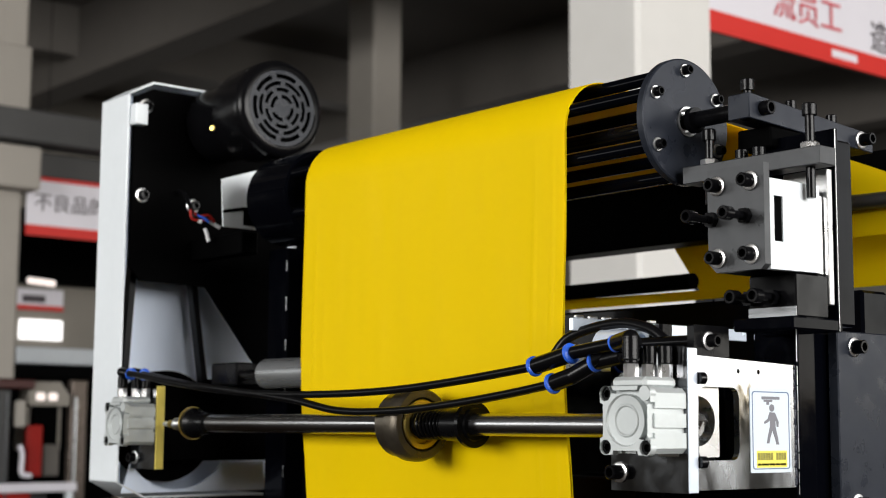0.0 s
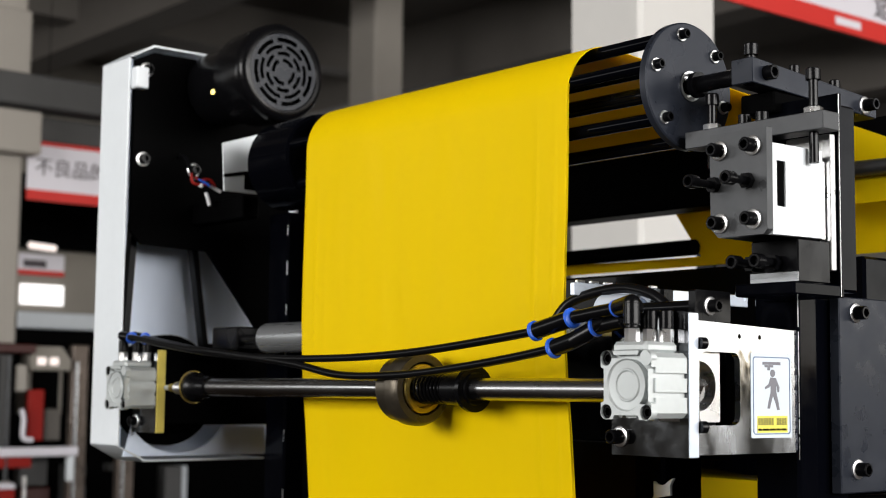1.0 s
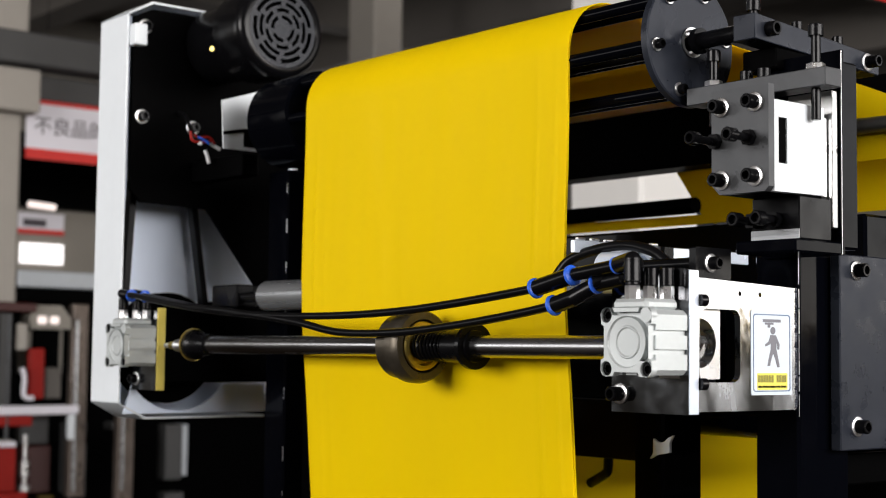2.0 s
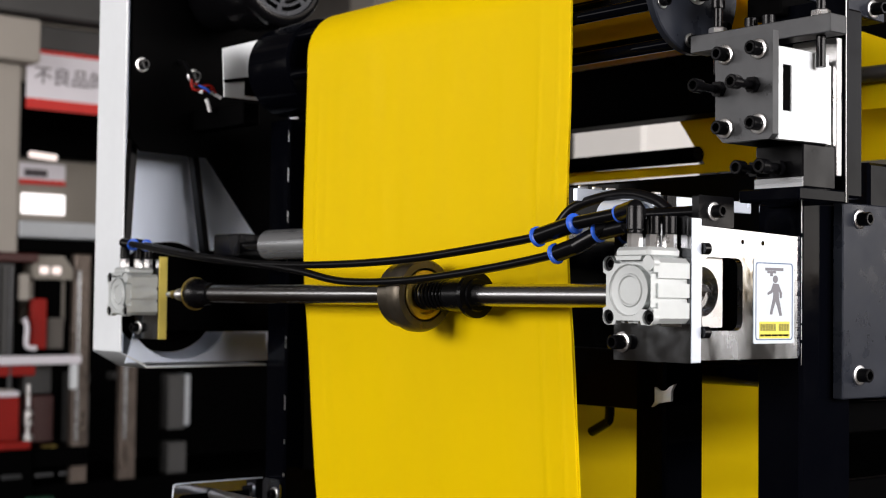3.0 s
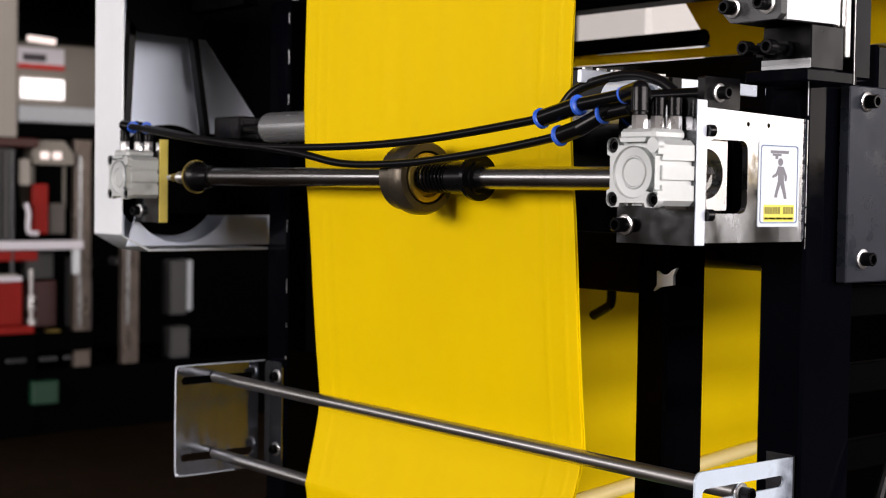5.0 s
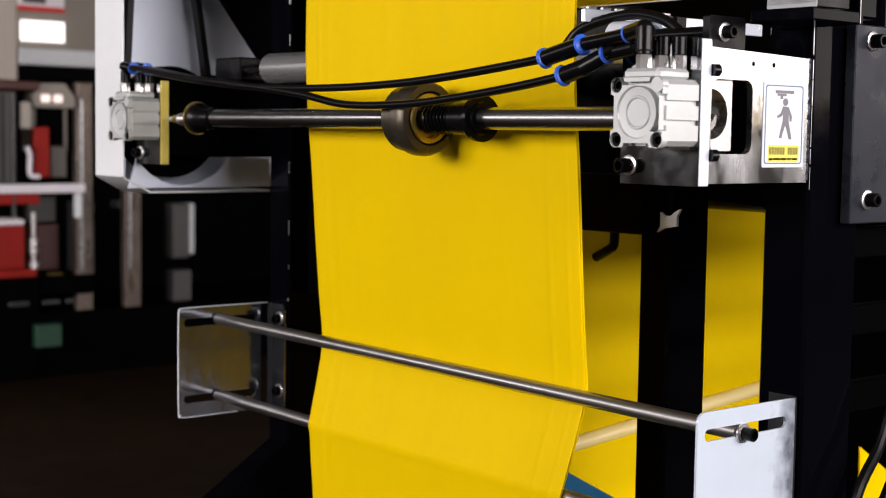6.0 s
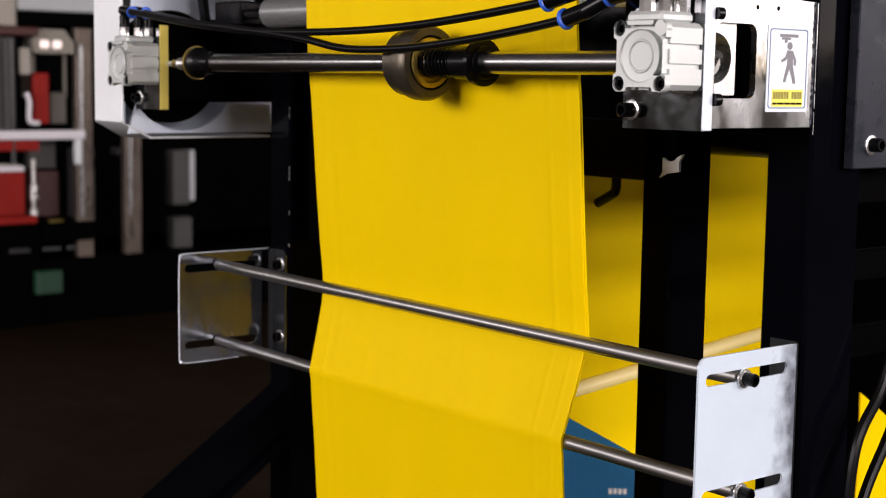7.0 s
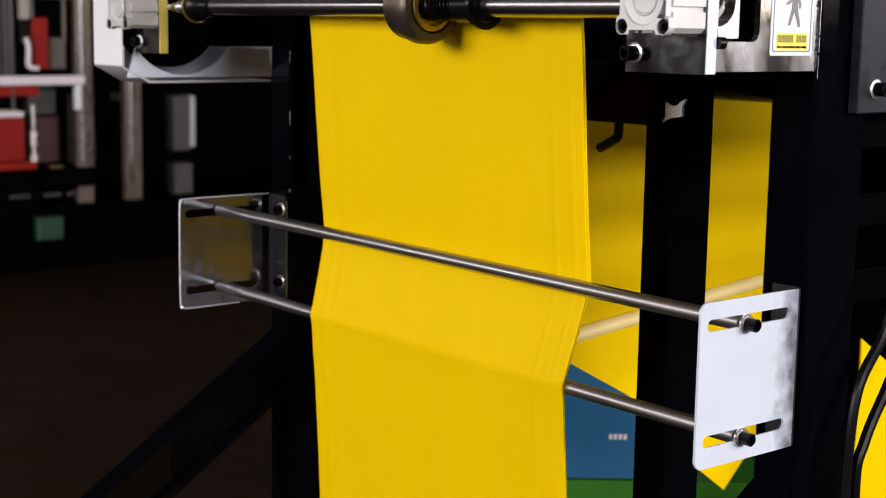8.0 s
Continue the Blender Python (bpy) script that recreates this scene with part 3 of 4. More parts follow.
    shape([(0.47, 0.715), (0.60, 0.71), (0.69, 0.60), (0.68, 0.54), (0.64, 0.54), (0.63, 0.60), (0.61, 0.63), (0.61, 0.54), (0.66, 0.42), (0.69, 0.33), (0.63, 0.33), (0.59, 0.41), (0.53, 0.50), (0.47, 0.40), (0.45, 0.345), (0.39, 0.345), (0.42, 0.43), (0.47, 0.54), (0.475, 0.62), (0.43, 0.595), (0.34, 0.575), (0.33, 0.60), (0.42, 0.635)], "sign_gray", "pictogram")


def press_shaft():
    y, z = 0.085, 1.3125
    t = thing("press_shaft", (-0.5, y, z), "polished steel shaft with a pressing ring and coil spring", "shaft")
    bm = B()
    rod(bm, (-1.06, y, z), (0.06, y, z), 0.0147, 32)
    part("shaft", bm, "rod", t)
    # pressing ring: a dark hub behind, a groove, then the wider tyre with its open bore
    bm = B()
    lathe(bm, (-0.487, y, z), (1, 0, 0), [(0, 0.014), (0, 0.0425), (0.003, 0.0455), (0.022, 0.0455), (0.0225, 0.0445), (0.024, 0.0445), (0.0245, 0.0455), (0.028, 0.0455), (0.028, 0.014)], 64)
    part("hub", bm, "ring_steel", t, "dark steel hub of the pressing ring")
    bm = B()
    lathe(bm, (-0.459, y, z), (1, 0, 0), [(0, 0.014), (0, 0.0495), (0.002, 0.0515), (0.016, 0.0520), (0.024, 0.0495), (0.027, 0.0470), (0.027, 0.0375), (0.024, 0.0360), (0.006, 0.0350), (0.006, 0.014)], 64)
    ring = part("ring", bm, "ring_steel", t, "dull steel pressing ring")
    bm = B()
    lathe(bm, (-0.447, y, z), (1, 0, 0), [(0, 0.0145), (0, 0.0345), (0.014, 0.0345), (0.016, 0.0325), (0.016, 0.0275), (0.008, 0.0255), (0.008, 0.0145)], 40)
    part("bush", bm, "brass", ring, "brass bush")
    bm = B()
    pts = [(-0.436 + 0.078 * k / 160, y + 0.0185 * math.cos(2 * math.pi * k / 16), z + 0.0185 * math.sin(2 * math.pi * k / 16)) for k in range(161)]
    sweep(bm, pts, 0.0027, 8, 1)
    part("spring", bm, "black_oxide", t, "black coil spring")
    bm = B()
    lathe(bm, (-0.372, y, z), (1, 0, 0), [(0, 0.0150), (0, 0.0225), (0.05, 0.0225), (0.052, 0.021), (0.052, 0.0150)], 32)
    part("stop_collar", bm, "black_oxide", t)
    bm = B()
    lathe(bm, (-0.330, y, z), (1, 0, 0), [(0, 0.0225), (0, 0.031), (0.007, 0.031), (0.007, 0.0225)], 32)
    part("collar_flange", bm, "black_oxide", t)
    # far end: bearing ring and greaser
    bm = B()
    lathe(bm, (-1.063, y, z), (1, 0, 0), [(0, 0.0265), (0, 0.0280), (0.003, 0.0280), (0.003, 0.0265)], 40)
    part("bearing_ring", bm, "brass", t, "dull brass bearing ring")
    bm = B()
    lathe(bm, (-1.064, y, z), (1, 0, 0), [(0, 0), (0, 0.026), (0.012, 0.026), (0.02, 0.02), (0.06, 0.018), (0.06, 0)], 32)
    part("bearing", bm, "black_oxide", t)


def far_greaser():
    t = thing("rod_joint", (-1.12, 0.085, 1.31), "brass and steel rod joint on the far cylinder", "joint")
    bm = B()
    lathe(bm, (-1.158, 0.085, 1.311), (1, 0, 0), [(0, 0), (0, 0.0045), (0.016, 0.0045), (0.016, 0.0035), (0.02, 0.0035), (0.02, 0)], 12)
    part("nipple", bm, "bright", t)
    bm = B()
    lathe(bm, (-1.138, 0.085, 1.311), (1, 0, 0), [(0, 0), (0, 0.0075), (0.018, 0.0075), (0.02, 0.006), (0.02, 0)], 6)
    part("nut", bm, "brass", t)
    bm = B()
    lathe(bm, (-1.118, 0.085, 1.311), (1, 0, 0), [(0, 0), (0, 0.010), (0.010, 0.011), (0.014, 0.009), (0.055, 0.008), (0.055, 0)], 24)
    part("sleeve", bm, "bright", t)


# ---- cage roller ----
CAGE = (0.21, 1.698)


def cage_roller():
    y, z = CAGE
    t = thing("cage_roller", (-0.06, y, z), "black cage roller of six round bars between end discs", "roller")
    bm = B()
    lathe(bm, (-0.0566, y, z), (-1, 0, 0), [(0, 0.017), (0, 0.080), (0.0015, 0.082), (0.0105, 0.082), (0.012, 0.080), (0.012, 0.017)], 72)
    part("end_disc", bm, "dark_steel", t, "dark blued steel end disc")
    bm = B()
    lathe(bm, (-0.0566, y, z), (1, 0, 0), [(-0.004, 0.0165), (0.003, 0.0195), (0.003, 0.0165), (-0.003, 0.0135), (-0.003, 0.010)], 40)
    part("bearing", bm, "bright", t, "bright ball bearing ring")
    bm = B()
    rod(bm, (-0.86, y, z), (-0.985, y, z), 0.0775, 56, 0.004)
    part("far_hub", bm, "black_paint", t)
    bm = B()
    rod(bm, (-0.07, y, z), (-0.87, y, z), 0.011, 20)
    part("axle", bm, "black_oxide", t)
    for k in range(6):
        w = radians(60 * k)
        by, bz = y + 0.0665 * math.cos(w), z + 0.0665 * math.sin(w)
        bm = B()
        rod(bm, (-0.066, by, bz), (-0.862, by, bz), 0.0085, 20)
        part("bar", bm, "black_paint", t)
        bolt(t, (-0.0566, by, bz), (1, 0, 0), 0.0062, 0.009)
    return t


def shaft_clamp():
    t = thing("shaft_clamp", (0.03, 0.36, 1.68), "black oxide steel arm clamping the cage roller shaft", "clamp arm")
    bm = B()
    prism(bm, [(0.1955, 1.6847), (0.1955, 1.716), (0.452, 1.697), (0.452, 1.672)], on_x(0.055), 0.033)
    bmesh.ops.bevel(bm, geom=bm.edges[:], offset=0.001, segments=1, affect="EDGES", profile=0.5)
    part("arm", bm, "dark_steel", t)
    bm = B()
    rod(bm, (-0.06, CAGE[0], CAGE[1]), (0.03, CAGE[0], CAGE[1]), 0.0105, 28)
    part("stub_shaft", bm, "black_oxide", t)
    bm = B()
    lathe(bm, (-0.047, CAGE[0], CAGE[1]), (1, 0, 0), [(0, 0.0105), (0, 0.0165), (0.008, 0.0165), (0.008, 0.0105)], 28)
    part("collar", bm, "black_oxide", t)
    bolt(t, (0.040, 0.212, 1.7225), (0, 0, 1), 0.0085, 0.014, False, 0.02)
    bolt(t, (0.055, 0.222, 1.699), (1, 0, 0), 0.0092, 0.013, False)
    bolt(t, (0.038, 0.300, 1.7085), (0, 0, 1), 0.0072, 0.012)
    bolt(t, (0.038, 0.385, 1.702), (0, 0, 1), 0.0072, 0.012)
    bolt(t, (0.055, 0.425, 1.686), (1, 0, 0), 0.0082, 0.016)
    bm = B()
    box(bm, 0.0, 0.052, 0.24, 0.40, 1.655, 1.681, 0.002)
    part("packing_block", bm, "black_matte", t)
    bm = B()
    box(bm, 0.005, 0.062, 0.30, 0.362, 1.4345, 1.655, 0.002)
    part("upright", bm, "black_matte", t)


def adjuster():
    """The height adjuster on the near post: face plate, white block, bridge bar and jacking screws."""
    t = thing("adjuster", (0.1, 0.2, 1.42), "steel height adjuster with bolted face plate and jacking screws", "adjuster")
    bm = B()
    prism(bm, [(0.048, 1.5005), (0.0593, 1.4892), (0.1243, 1.4892), (0.13, 1.4948), (0.13, 1.611), (0.048, 1.611)], on_y(0.124), 0.0104)
    fp = part("face_plate", bm, "gray_steel", t, "grey ground steel face plate")
    for x, z in ((0.063, 1.5905), (0.111, 1.5915), (0.063, 1.5055), (0.111, 1.507)):
        bolt(fp, (x, 0.124, z), (0, -1, 0), 0.008, 0.015)
    for x, y in ((0.055, 0.089), (0.104, 0.095)):
        bolt(t, (x, y, 1.5515), (0.05, -1, 0.0), 0.008, 0.014, False, 0.045, "set_screw")
        bm = B()
        lathe(bm, (x, 0.1235, 1.5515), (0.05, -1, 0), [(0, 0), (0, 0.0095), (0.007, 0.0095), (0.007, 0)], 6)
        part("lock_nut", bm, "black_oxide", t)
    bm = B()
    slot = [(0.142, 1.522), (0.158, 1.522), (0.158, 1.5745), (0.142, 1.5745)]
    plate_with_holes(bm, [(0.1345, 1.4895), (0.2275, 1.491), (0.2275, 1.594), (0.1345, 1.594)], [slot], on_x(0.13), 0.0113)
    part("block", bm, "white_paint", t, "white side block")
    bm = B()
    box(bm, 0.049, 0.118, 0.135, 0.2275, 1.491, 1.593)
    part("core", bm, "black_matte", t)
    bm = B()
    box(bm, 0.119, 0.128, 0.1425, 0.1575, 1.5225, 1.574)
    part("slot_insert", bm, "black_matte", t, "black slot")
    bm = B()
    box(bm, 0.108, 0.126, 0.228, 0.2395, 1.489, 1.585, 0.002)
    part("guide_rail", bm, "bright", t)
    bm = B()
    box(bm, 0.067, 0.131, 0.2425, 0.2525, 1.4545, 1.617, 0.001)
    part("guide_rail", bm, "bright", t)
    bm = B()
    box(bm, 0.02, 0.1346, 0.2550, 0.2610, 1.423, 1.667, 0.001)
    part("back_plate", bm, "black_paint", t)
    bm = B()
    box(bm, 0.068, 0.131, 0.2622, 0.2935, 1.4305, 1.655, 0.003)
    part("riser", bm, "black_paint", t)
    bm = B()
    box(bm, 0.048, 0.1346, 0.166, 0.2545, 1.423, 1.438, 0.002)
    part("foot", bm, "black_paint", t)
    bm = B()
    box(bm, 0.062, 0.1295, 0.180, 0.2415, 1.4385, 1.4885, 0.0015)
    part("stop_block", bm, "black_oxide", t, "dark scratched stop block")
    bm = B()
    box(bm, 0.062, 0.1300, 0.1785, 0.1798, 1.4390, 1.4500)
    part("stop_lip", bm, "satin_steel", t, "bright strip low on the stop block")
    bm = B()
    box(bm, 0.1342, 0.1350, 0.2544, 0.2553, 1.424, 1.666)
    part("bright_edge", bm, "bright", t, "bright line along the plate edge")
    for x in (0.067, 0.1):
        bolt(t, (x, 0.150, 1.4615), (0.05, -1, 0), 0.0085, 0.014, False, 0.03, "set_screw")
        bm = B()
        lathe(bm, (x, 0.176, 1.4615), (0, -1, 0), [(0, 0), (0, 0.0095), (0.007, 0.0095), (0.007, 0)], 6)
        part("lock_nut", bm, "black_oxide", t)
    bm = B()
    box(bm, -0.043, 0.1625, 0.185, 0.2165, 1.6125, 1.634, 0.001)
    bridge = part("bridge_bar", bm, "gray_steel", t, "grey steel bridge bar")
    for x, y, top, low in ((-0.012, 0.2, 1.668, 1.585), (0.139, 0.2, 1.676, 1.576)):
        bm = B()
        lathe(bm, (x, y, 1.634), (0, 0, 1), [(0, 0), (0, 0.0112), (0.007, 0.0112), (0.008, 0.010), (0.008, 0)], 6)
        part("lock_nut", bm, "bright", bridge, "bright hexagon nut")
        bm = B()
        rod(bm, (x, y, low), (x, y, top), 0.0056, 16)
        lathe(bm, (x, y, top - 0.002), (0, 0, 1), [(0, 0), (0, 0.0088), (0.0125, 0.0088), (0.014, 0.0075), (0.014, 0)], 20)
        part("jacking_screw", bm, "black_oxide", bridge)
    for x in (0.034, 0.06):
        bolt(bridge, (x, 0.206, 1.634), (0, 0, 1), 0.008, 0.012)


# ---- guard below ----
def guard_bracket(near):
    x = 0.067 if near else -1.1065
    # one zinc sheet: dark reflections of far sheet and near flange put into colour
    metal = "guard_zinc" if near else "plated_darkened"
    t = thing("guard_bracket", (x, 0.25, 0.79), "zinc-plated bent sheet bracket with two long slots" if near else "zinc-plated bent sheet bracket with a bolted flange", "bracket", "guard brackets")
    y0, y1, z0, z1 = 0.073, 0.2595, 0.789, 0.983
    flat = y1 - 0.010 if near else y1
    slots = [rounded(0.085, 0.232, zc - 0.007, zc + 0.007, 0.0069) for zc in (0.8205, 0.956)]
    bm = B()
    outline = []
    corner = 0.012 if near else 0.017
    for a, b in rounded(y0, flat, z0, z1, corner):
        if a > flat - corner:
            a = flat
        outline.append((a, b))
    clean = [p for i, p in enumerate(outline) if i == 0 or p != outline[i - 1]]
    clean = [p for p in clean if not (p[0] == flat and z0 < p[1] < z1 and abs(p[1] - z0) > 0.0005 and abs(p[1] - z1) > 0.0005)]
    plate_with_holes(bm, clean, slots, on_x(x), 0.003)
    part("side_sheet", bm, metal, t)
    bm = B()
    if near:
        arc = [(x - 0.010 + 0.010 * math.cos(radians(w)), flat + 0.0002 + 0.010 * math.sin(radians(w))) for w in range(0, 91, 9)]
        inner = [(x - 0.010 + 0.007 * math.cos(radians(w)), flat + 0.0002 + 0.007 * math.sin(radians(w))) for w in range(90, -1, -9)]
        prism(bm, arc + [(x - 0.045, y1), (x - 0.045, y1 - 0.003)] + inner, lambda a, b, d: (a, b, z0 + d), z1 - z0)
        for f in bm.faces:
            f.smooth = len(f.verts) == 4
        part("flange", bm, "plated_darkened", t)
    else:
        prism(bm, rounded(x + 0.0003, x + 0.056, z0, z1, 0.010), on_y(y1 - 0.003), 0.003)
        fl = part("flange", bm, metal, t)
        # paler rim along the worn edge holds the light its bevel catches
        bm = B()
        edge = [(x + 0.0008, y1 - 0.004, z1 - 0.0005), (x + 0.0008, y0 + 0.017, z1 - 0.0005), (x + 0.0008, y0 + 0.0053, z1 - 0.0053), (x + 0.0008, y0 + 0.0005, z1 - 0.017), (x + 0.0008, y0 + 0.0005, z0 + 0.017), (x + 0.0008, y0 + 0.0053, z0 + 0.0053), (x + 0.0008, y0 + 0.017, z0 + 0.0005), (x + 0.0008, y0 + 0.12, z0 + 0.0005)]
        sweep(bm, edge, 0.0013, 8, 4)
        part("bright_edge", bm, "zinc", t, "worn sheet edge, its glint put in as a paler rim")
        for z in (0.826, 0.957):
            bolt(fl, (x + 0.04, y1 - 0.003, z), (0, -1, 0), 0.0085, 0.010)
    return t


def guard_rods():
    for z, zr in ((0.9600, 0.9520), (0.8240, 0.8170)):
        t = thing("guard_rod", (-0.5, 0.151, z), "polished steel guide rod between the guard brackets", "rod", "guard rods")
        bm = B()
        rod(bm, (-1.104, 0.151, z), (0.0635, 0.151, zr), 0.0098, 28)
        part("rod", bm, "brushed", t)
        bm = B()
        lathe(bm, (0.0675, 0.151, zr), (1, 0, 0), [(0, 0), (0, 0.0115), (0.0025, 0.0115), (0.0025, 0.009), (0.004, 0.009), (0.004, 0)], 28)
        part("washer", bm, "bright", t)
        bolt(t, (0.0715, 0.151, zr), (1, 0, 0), 0.0078, 0.014, False)


# ---- film ----
def film_web():
    """The running tube film: from the rear roller over the cage, down the front and round the guard rods."""
    y, z = CAGE
    R = 0.0762
    path = [(1.42, 1.716), (1.1, 1.725), (0.8, 1.735), (0.5, 1.752)]
    for w in range(84, 181, 8):
        path.append((y + R * math.cos(radians(w)), z + R * math.sin(radians(w))))
    path += [(0.134, 1.64), (0.134, 1.55), (0.1343, 1.48), (0.1345, 1.42), (0.1355, 1.36), (0.137, 1.312), (0.141, 1.26), (0.1445, 1.2), (0.148, 1.14), (0.152, 1.085), (0.1565, 1.03), (0.1612, 0.985), (0.1634, 0.957), (0.1600, 0.93), (0.1530, 0.895), (0.1450, 0.86), (0.1398, 0.836), (0.1374, 0.8285), (0.1360, 0.8215), (0.1374, 0.8145), (0.1392, 0.805), (0.142, 0.76), (0.1455, 0.72), (0.153, 0.60), (0.16, 0.45), (0.17, 0.2), (0.172, 0.12)]
    t = thing("plastic_film", (-0.5, 0.17, 0.12), "bright yellow plastic tube film running over the rollers", "film")

    def layer(name, back, inset, n, label=""):
        bm = B()
        rows = []
        for i, (py, pz) in enumerate(path):
            a, c = path[max(i - 1, 0)], path[min(i + 1, len(path) - 1)]
            d = Vector((c[0] - a[0], c[1] - a[1])).normalized()
            ny = d.y
            k = max(0.0, min(1.0, (1.6 - pz) / 0.8))
            low = max(0.0, min(1.0, (0.955 - pz) / 0.135))
            left = -0.803 - 0.008 * math.exp(-((pz - 1.42) / 0.15) ** 2) + 0.006 * k
            right = -0.2 - 0.006 * math.exp(-((pz - 1.42) / 0.12) ** 2) - 0.016 * low
            right += inset * k * (1 - low)
            row = []
            for j in range(n + 1):
                f = j / n
                x = left + (right - left) * f
                ripple = 0.0009 * noise.noise((f * 7, pz * 1.5, 3)) + 0.0005 * noise.noise((f * 23, pz * 2.5, 9))
                ridge = 0.0009 * (math.exp(-((f - 0.905) / 0.007) ** 2) + math.exp(-((f - 0.962) / 0.006) ** 2) + 0.6 * math.exp(-((f - 0.06) / 0.008) ** 2) + 0.4 * math.exp(-((f - 0.105) / 0.01) ** 2))
                s = (ripple + ridge) * (0.3 if pz > 1.6 else 1.0) - back
                row.append(bm.verts.new((x, py - abs(ny) * s, pz)))
            rows.append(row)
        for p, q in zip(rows, rows[1:]):
            for j in range(n):
                bm.faces.new((p[j], p[j + 1], q[j + 1], q[j]))
        o = part(name, bm, "film", t, label)
        o.modifiers.new("thickness", "SOLIDIFY").thickness = 0.0008
    layer("front_layer", 0.0, 0.0, 240)
    layer("rear_layer", 0.0022, 0.003, 12, "rear layer showing as a thin second edge")


def rear_films():
    bm = B()
    prism(bm, [(-0.9, 1.536), (-0.15, 1.535), (-0.15, 1.70), (-0.66, 1.71), (-0.6, 1.635), (-0.54, 1.552), (-0.9, 1.556)], on_y(0.80), 0.002)
    solid("folded_film", bm, "film", "yellow film folded over the forming rail", "film", (-0.5, 0.8, 1.535))
    bm = B()
    prism(bm, [(0.25, 0.781), (0.95, 0.848), (0.95, 1.2), (0.25, 1.2)], on_x(-0.5), 0.002)
    solid("inner_film", bm, "film", "yellow film passing upright inside the frame", "film", (-0.5, 0.85, 0.86))
    bm = B()
    prism(bm, [(0.25, 0.785), (0.4228, 0.765), (0.5765, 0.683), (0.749, 0.531), (0.829, 0.474), (0.8955, 0.5356), (0.95, 0.6), (0.95, 0.845)], on_x(-0.502), 0.002)
    solid("lower_film", bm, "film", "yellow film drawn to a point under the fold", "film", (-0.5, 0.8, 0.47))
    # a fold in the film, not a roller; the paler colour is its highlight
    t = thing("film_fold_edge", (-0.49, 0.85, 0.9), "rounded fold of yellow film, its highlight put in as paler colour", "roller")
    bm = B()
    rod(bm, (-0.494, 0.25, 0.788), (-0.494, 0.97, 0.856), 0.012, 24)
    part("tube", bm, "film_highlight", t)
    bm = B()
    prism(bm, [(-0.2, 1.743), (-0.0584, 1.6826), (-0.02, 1.666), (-0.02, 1.60), (-0.2, 1.60)], on_y(0.694), 0.002)
    solid("web_edge", bm, "film", "yellow film edge turning down over the rear beam", "film", (-0.1, 0.694, 1.6))
    t = thing("guide_roller", (-0.1, 0.681, 1.65), "dark steel guide roller against the film edge", "roller")
    bm = B()
    rod(bm, (-0.2, 0.681, 1.652), (0.0, 0.681, 1.648), 0.0125, 20)
    part("tube", bm, "gray_steel", t)
    t = thing("guide_roller", (-0.7, 0.78, 1.565), "black steel guide roller across the machine", "roller")
    bm = B()
    rod(bm, (-1.05, 0.78, 1.567), (-0.535, 0.78, 1.567), 0.0145, 20)
    part("tube", bm, "black_matte", t)
    t = thing("beam", (-0.6, 0.72, 1.66), "black steel beam under the web", "beam")
    bm = B()
    box(bm, -1.05, 0.0, 0.70, 0.76, 1.625, 1.730, 0.003)
    part("tube", bm, "black_matte", t)


def idler_roller():
    t = thing("idler_roller", (-0.6, 0.162, 1.396), "bright steel idler roller behind the film", "roller")
    bm = B()
    rod(bm, (-0.955, 0.164, 1.396), (-0.215, 0.164, 1.396), 0.0255, 40)
    part("tube", bm, "satin_steel", t)
    bm = B()
    rod(bm, (-1.06, 0.164, 1.396), (-0.955, 0.164, 1.396), 0.009, 20)
    part("axle", bm, "black_oxide", t)
    bm = B()
    box(bm, -1.115, -1.03, 0.15, 0.262, 1.378, 1.418, 0.003)
    part("holder", bm, "black_oxide", t)


# ---- drive side ----
def belt_cover():
    t = thing("belt_cover", (-1.34, 0.2, 1.2), "white painted sheet-steel belt cover, open at the side", "cover")
    x0, x1, y0, y1, z0, z1 = -1.395, -1.285, 0.06, 0.375, 1.205, 1.925
    # folded outer sheet
    bm = B()
    box(bm, x0, x1, y0, y0 + 0.004, z0, z1, 0.0015)
    part("front_sheet", bm, "white_paint", t)
    bm = B()
    prism(bm, [(y0, z0 - 0.0005), (y0 + 0.055, z0 - 0.03), (y1, z0 - 0.03), (y1, z0 - 0.026), (y0 + 0.057, z0 - 0.026), (y0 + 0.004, z0 - 0.0005)], on_x(x1), x1 - x0)
    part("bottom_sheet", bm, "white_paint", t)
    bm = B()
    prism(bm, [(y0, z1 + 0.0005), (y0 + 0.05, z1 + 0.03), (y1, z1 + 0.03), (y1, z1 + 0.026), (y0 + 0.052, z1 + 0.026), (y0 + 0.004, z1 + 0.0005)], on_x(x1), x1 - x0)
    part("top_sheet", bm, "white_paint", t)
    bm = B()
    box(bm, x0, x0 + 0.004, y0 + 0.06, 0.5, z0 - 0.024, z1 + 0.024)
    part("back_sheet", bm, "panel_metal", t, "pale grey inner sheet")
    bm = B()
    box(bm, x1 - 0.006, x1 + 0.022, y0 + 0.0045, y0 + 0.03, 1.865, 1.905, 0.002)
    part("clip", bm, "white_paint", t)
    # lower lip with a curved cut-out round the pulley
    bm = B()
    lip = [(y0 + 0.012, z0 - 0.02), (y1, z0 - 0.02), (y1, z0 + 0.035), (0.31, z0 + 0.035)]
    for k in range(13):
        w = radians(-35 - 110 * k / 12)
        lip.append((0.185 + 0.118 * math.cos(w), 1.307 + 0.118 * math.sin(w)))
    prism(bm, lip, on_x(x1 - 0.002), 0.003)
    part("lower_lip", bm, "panel_metal", t)


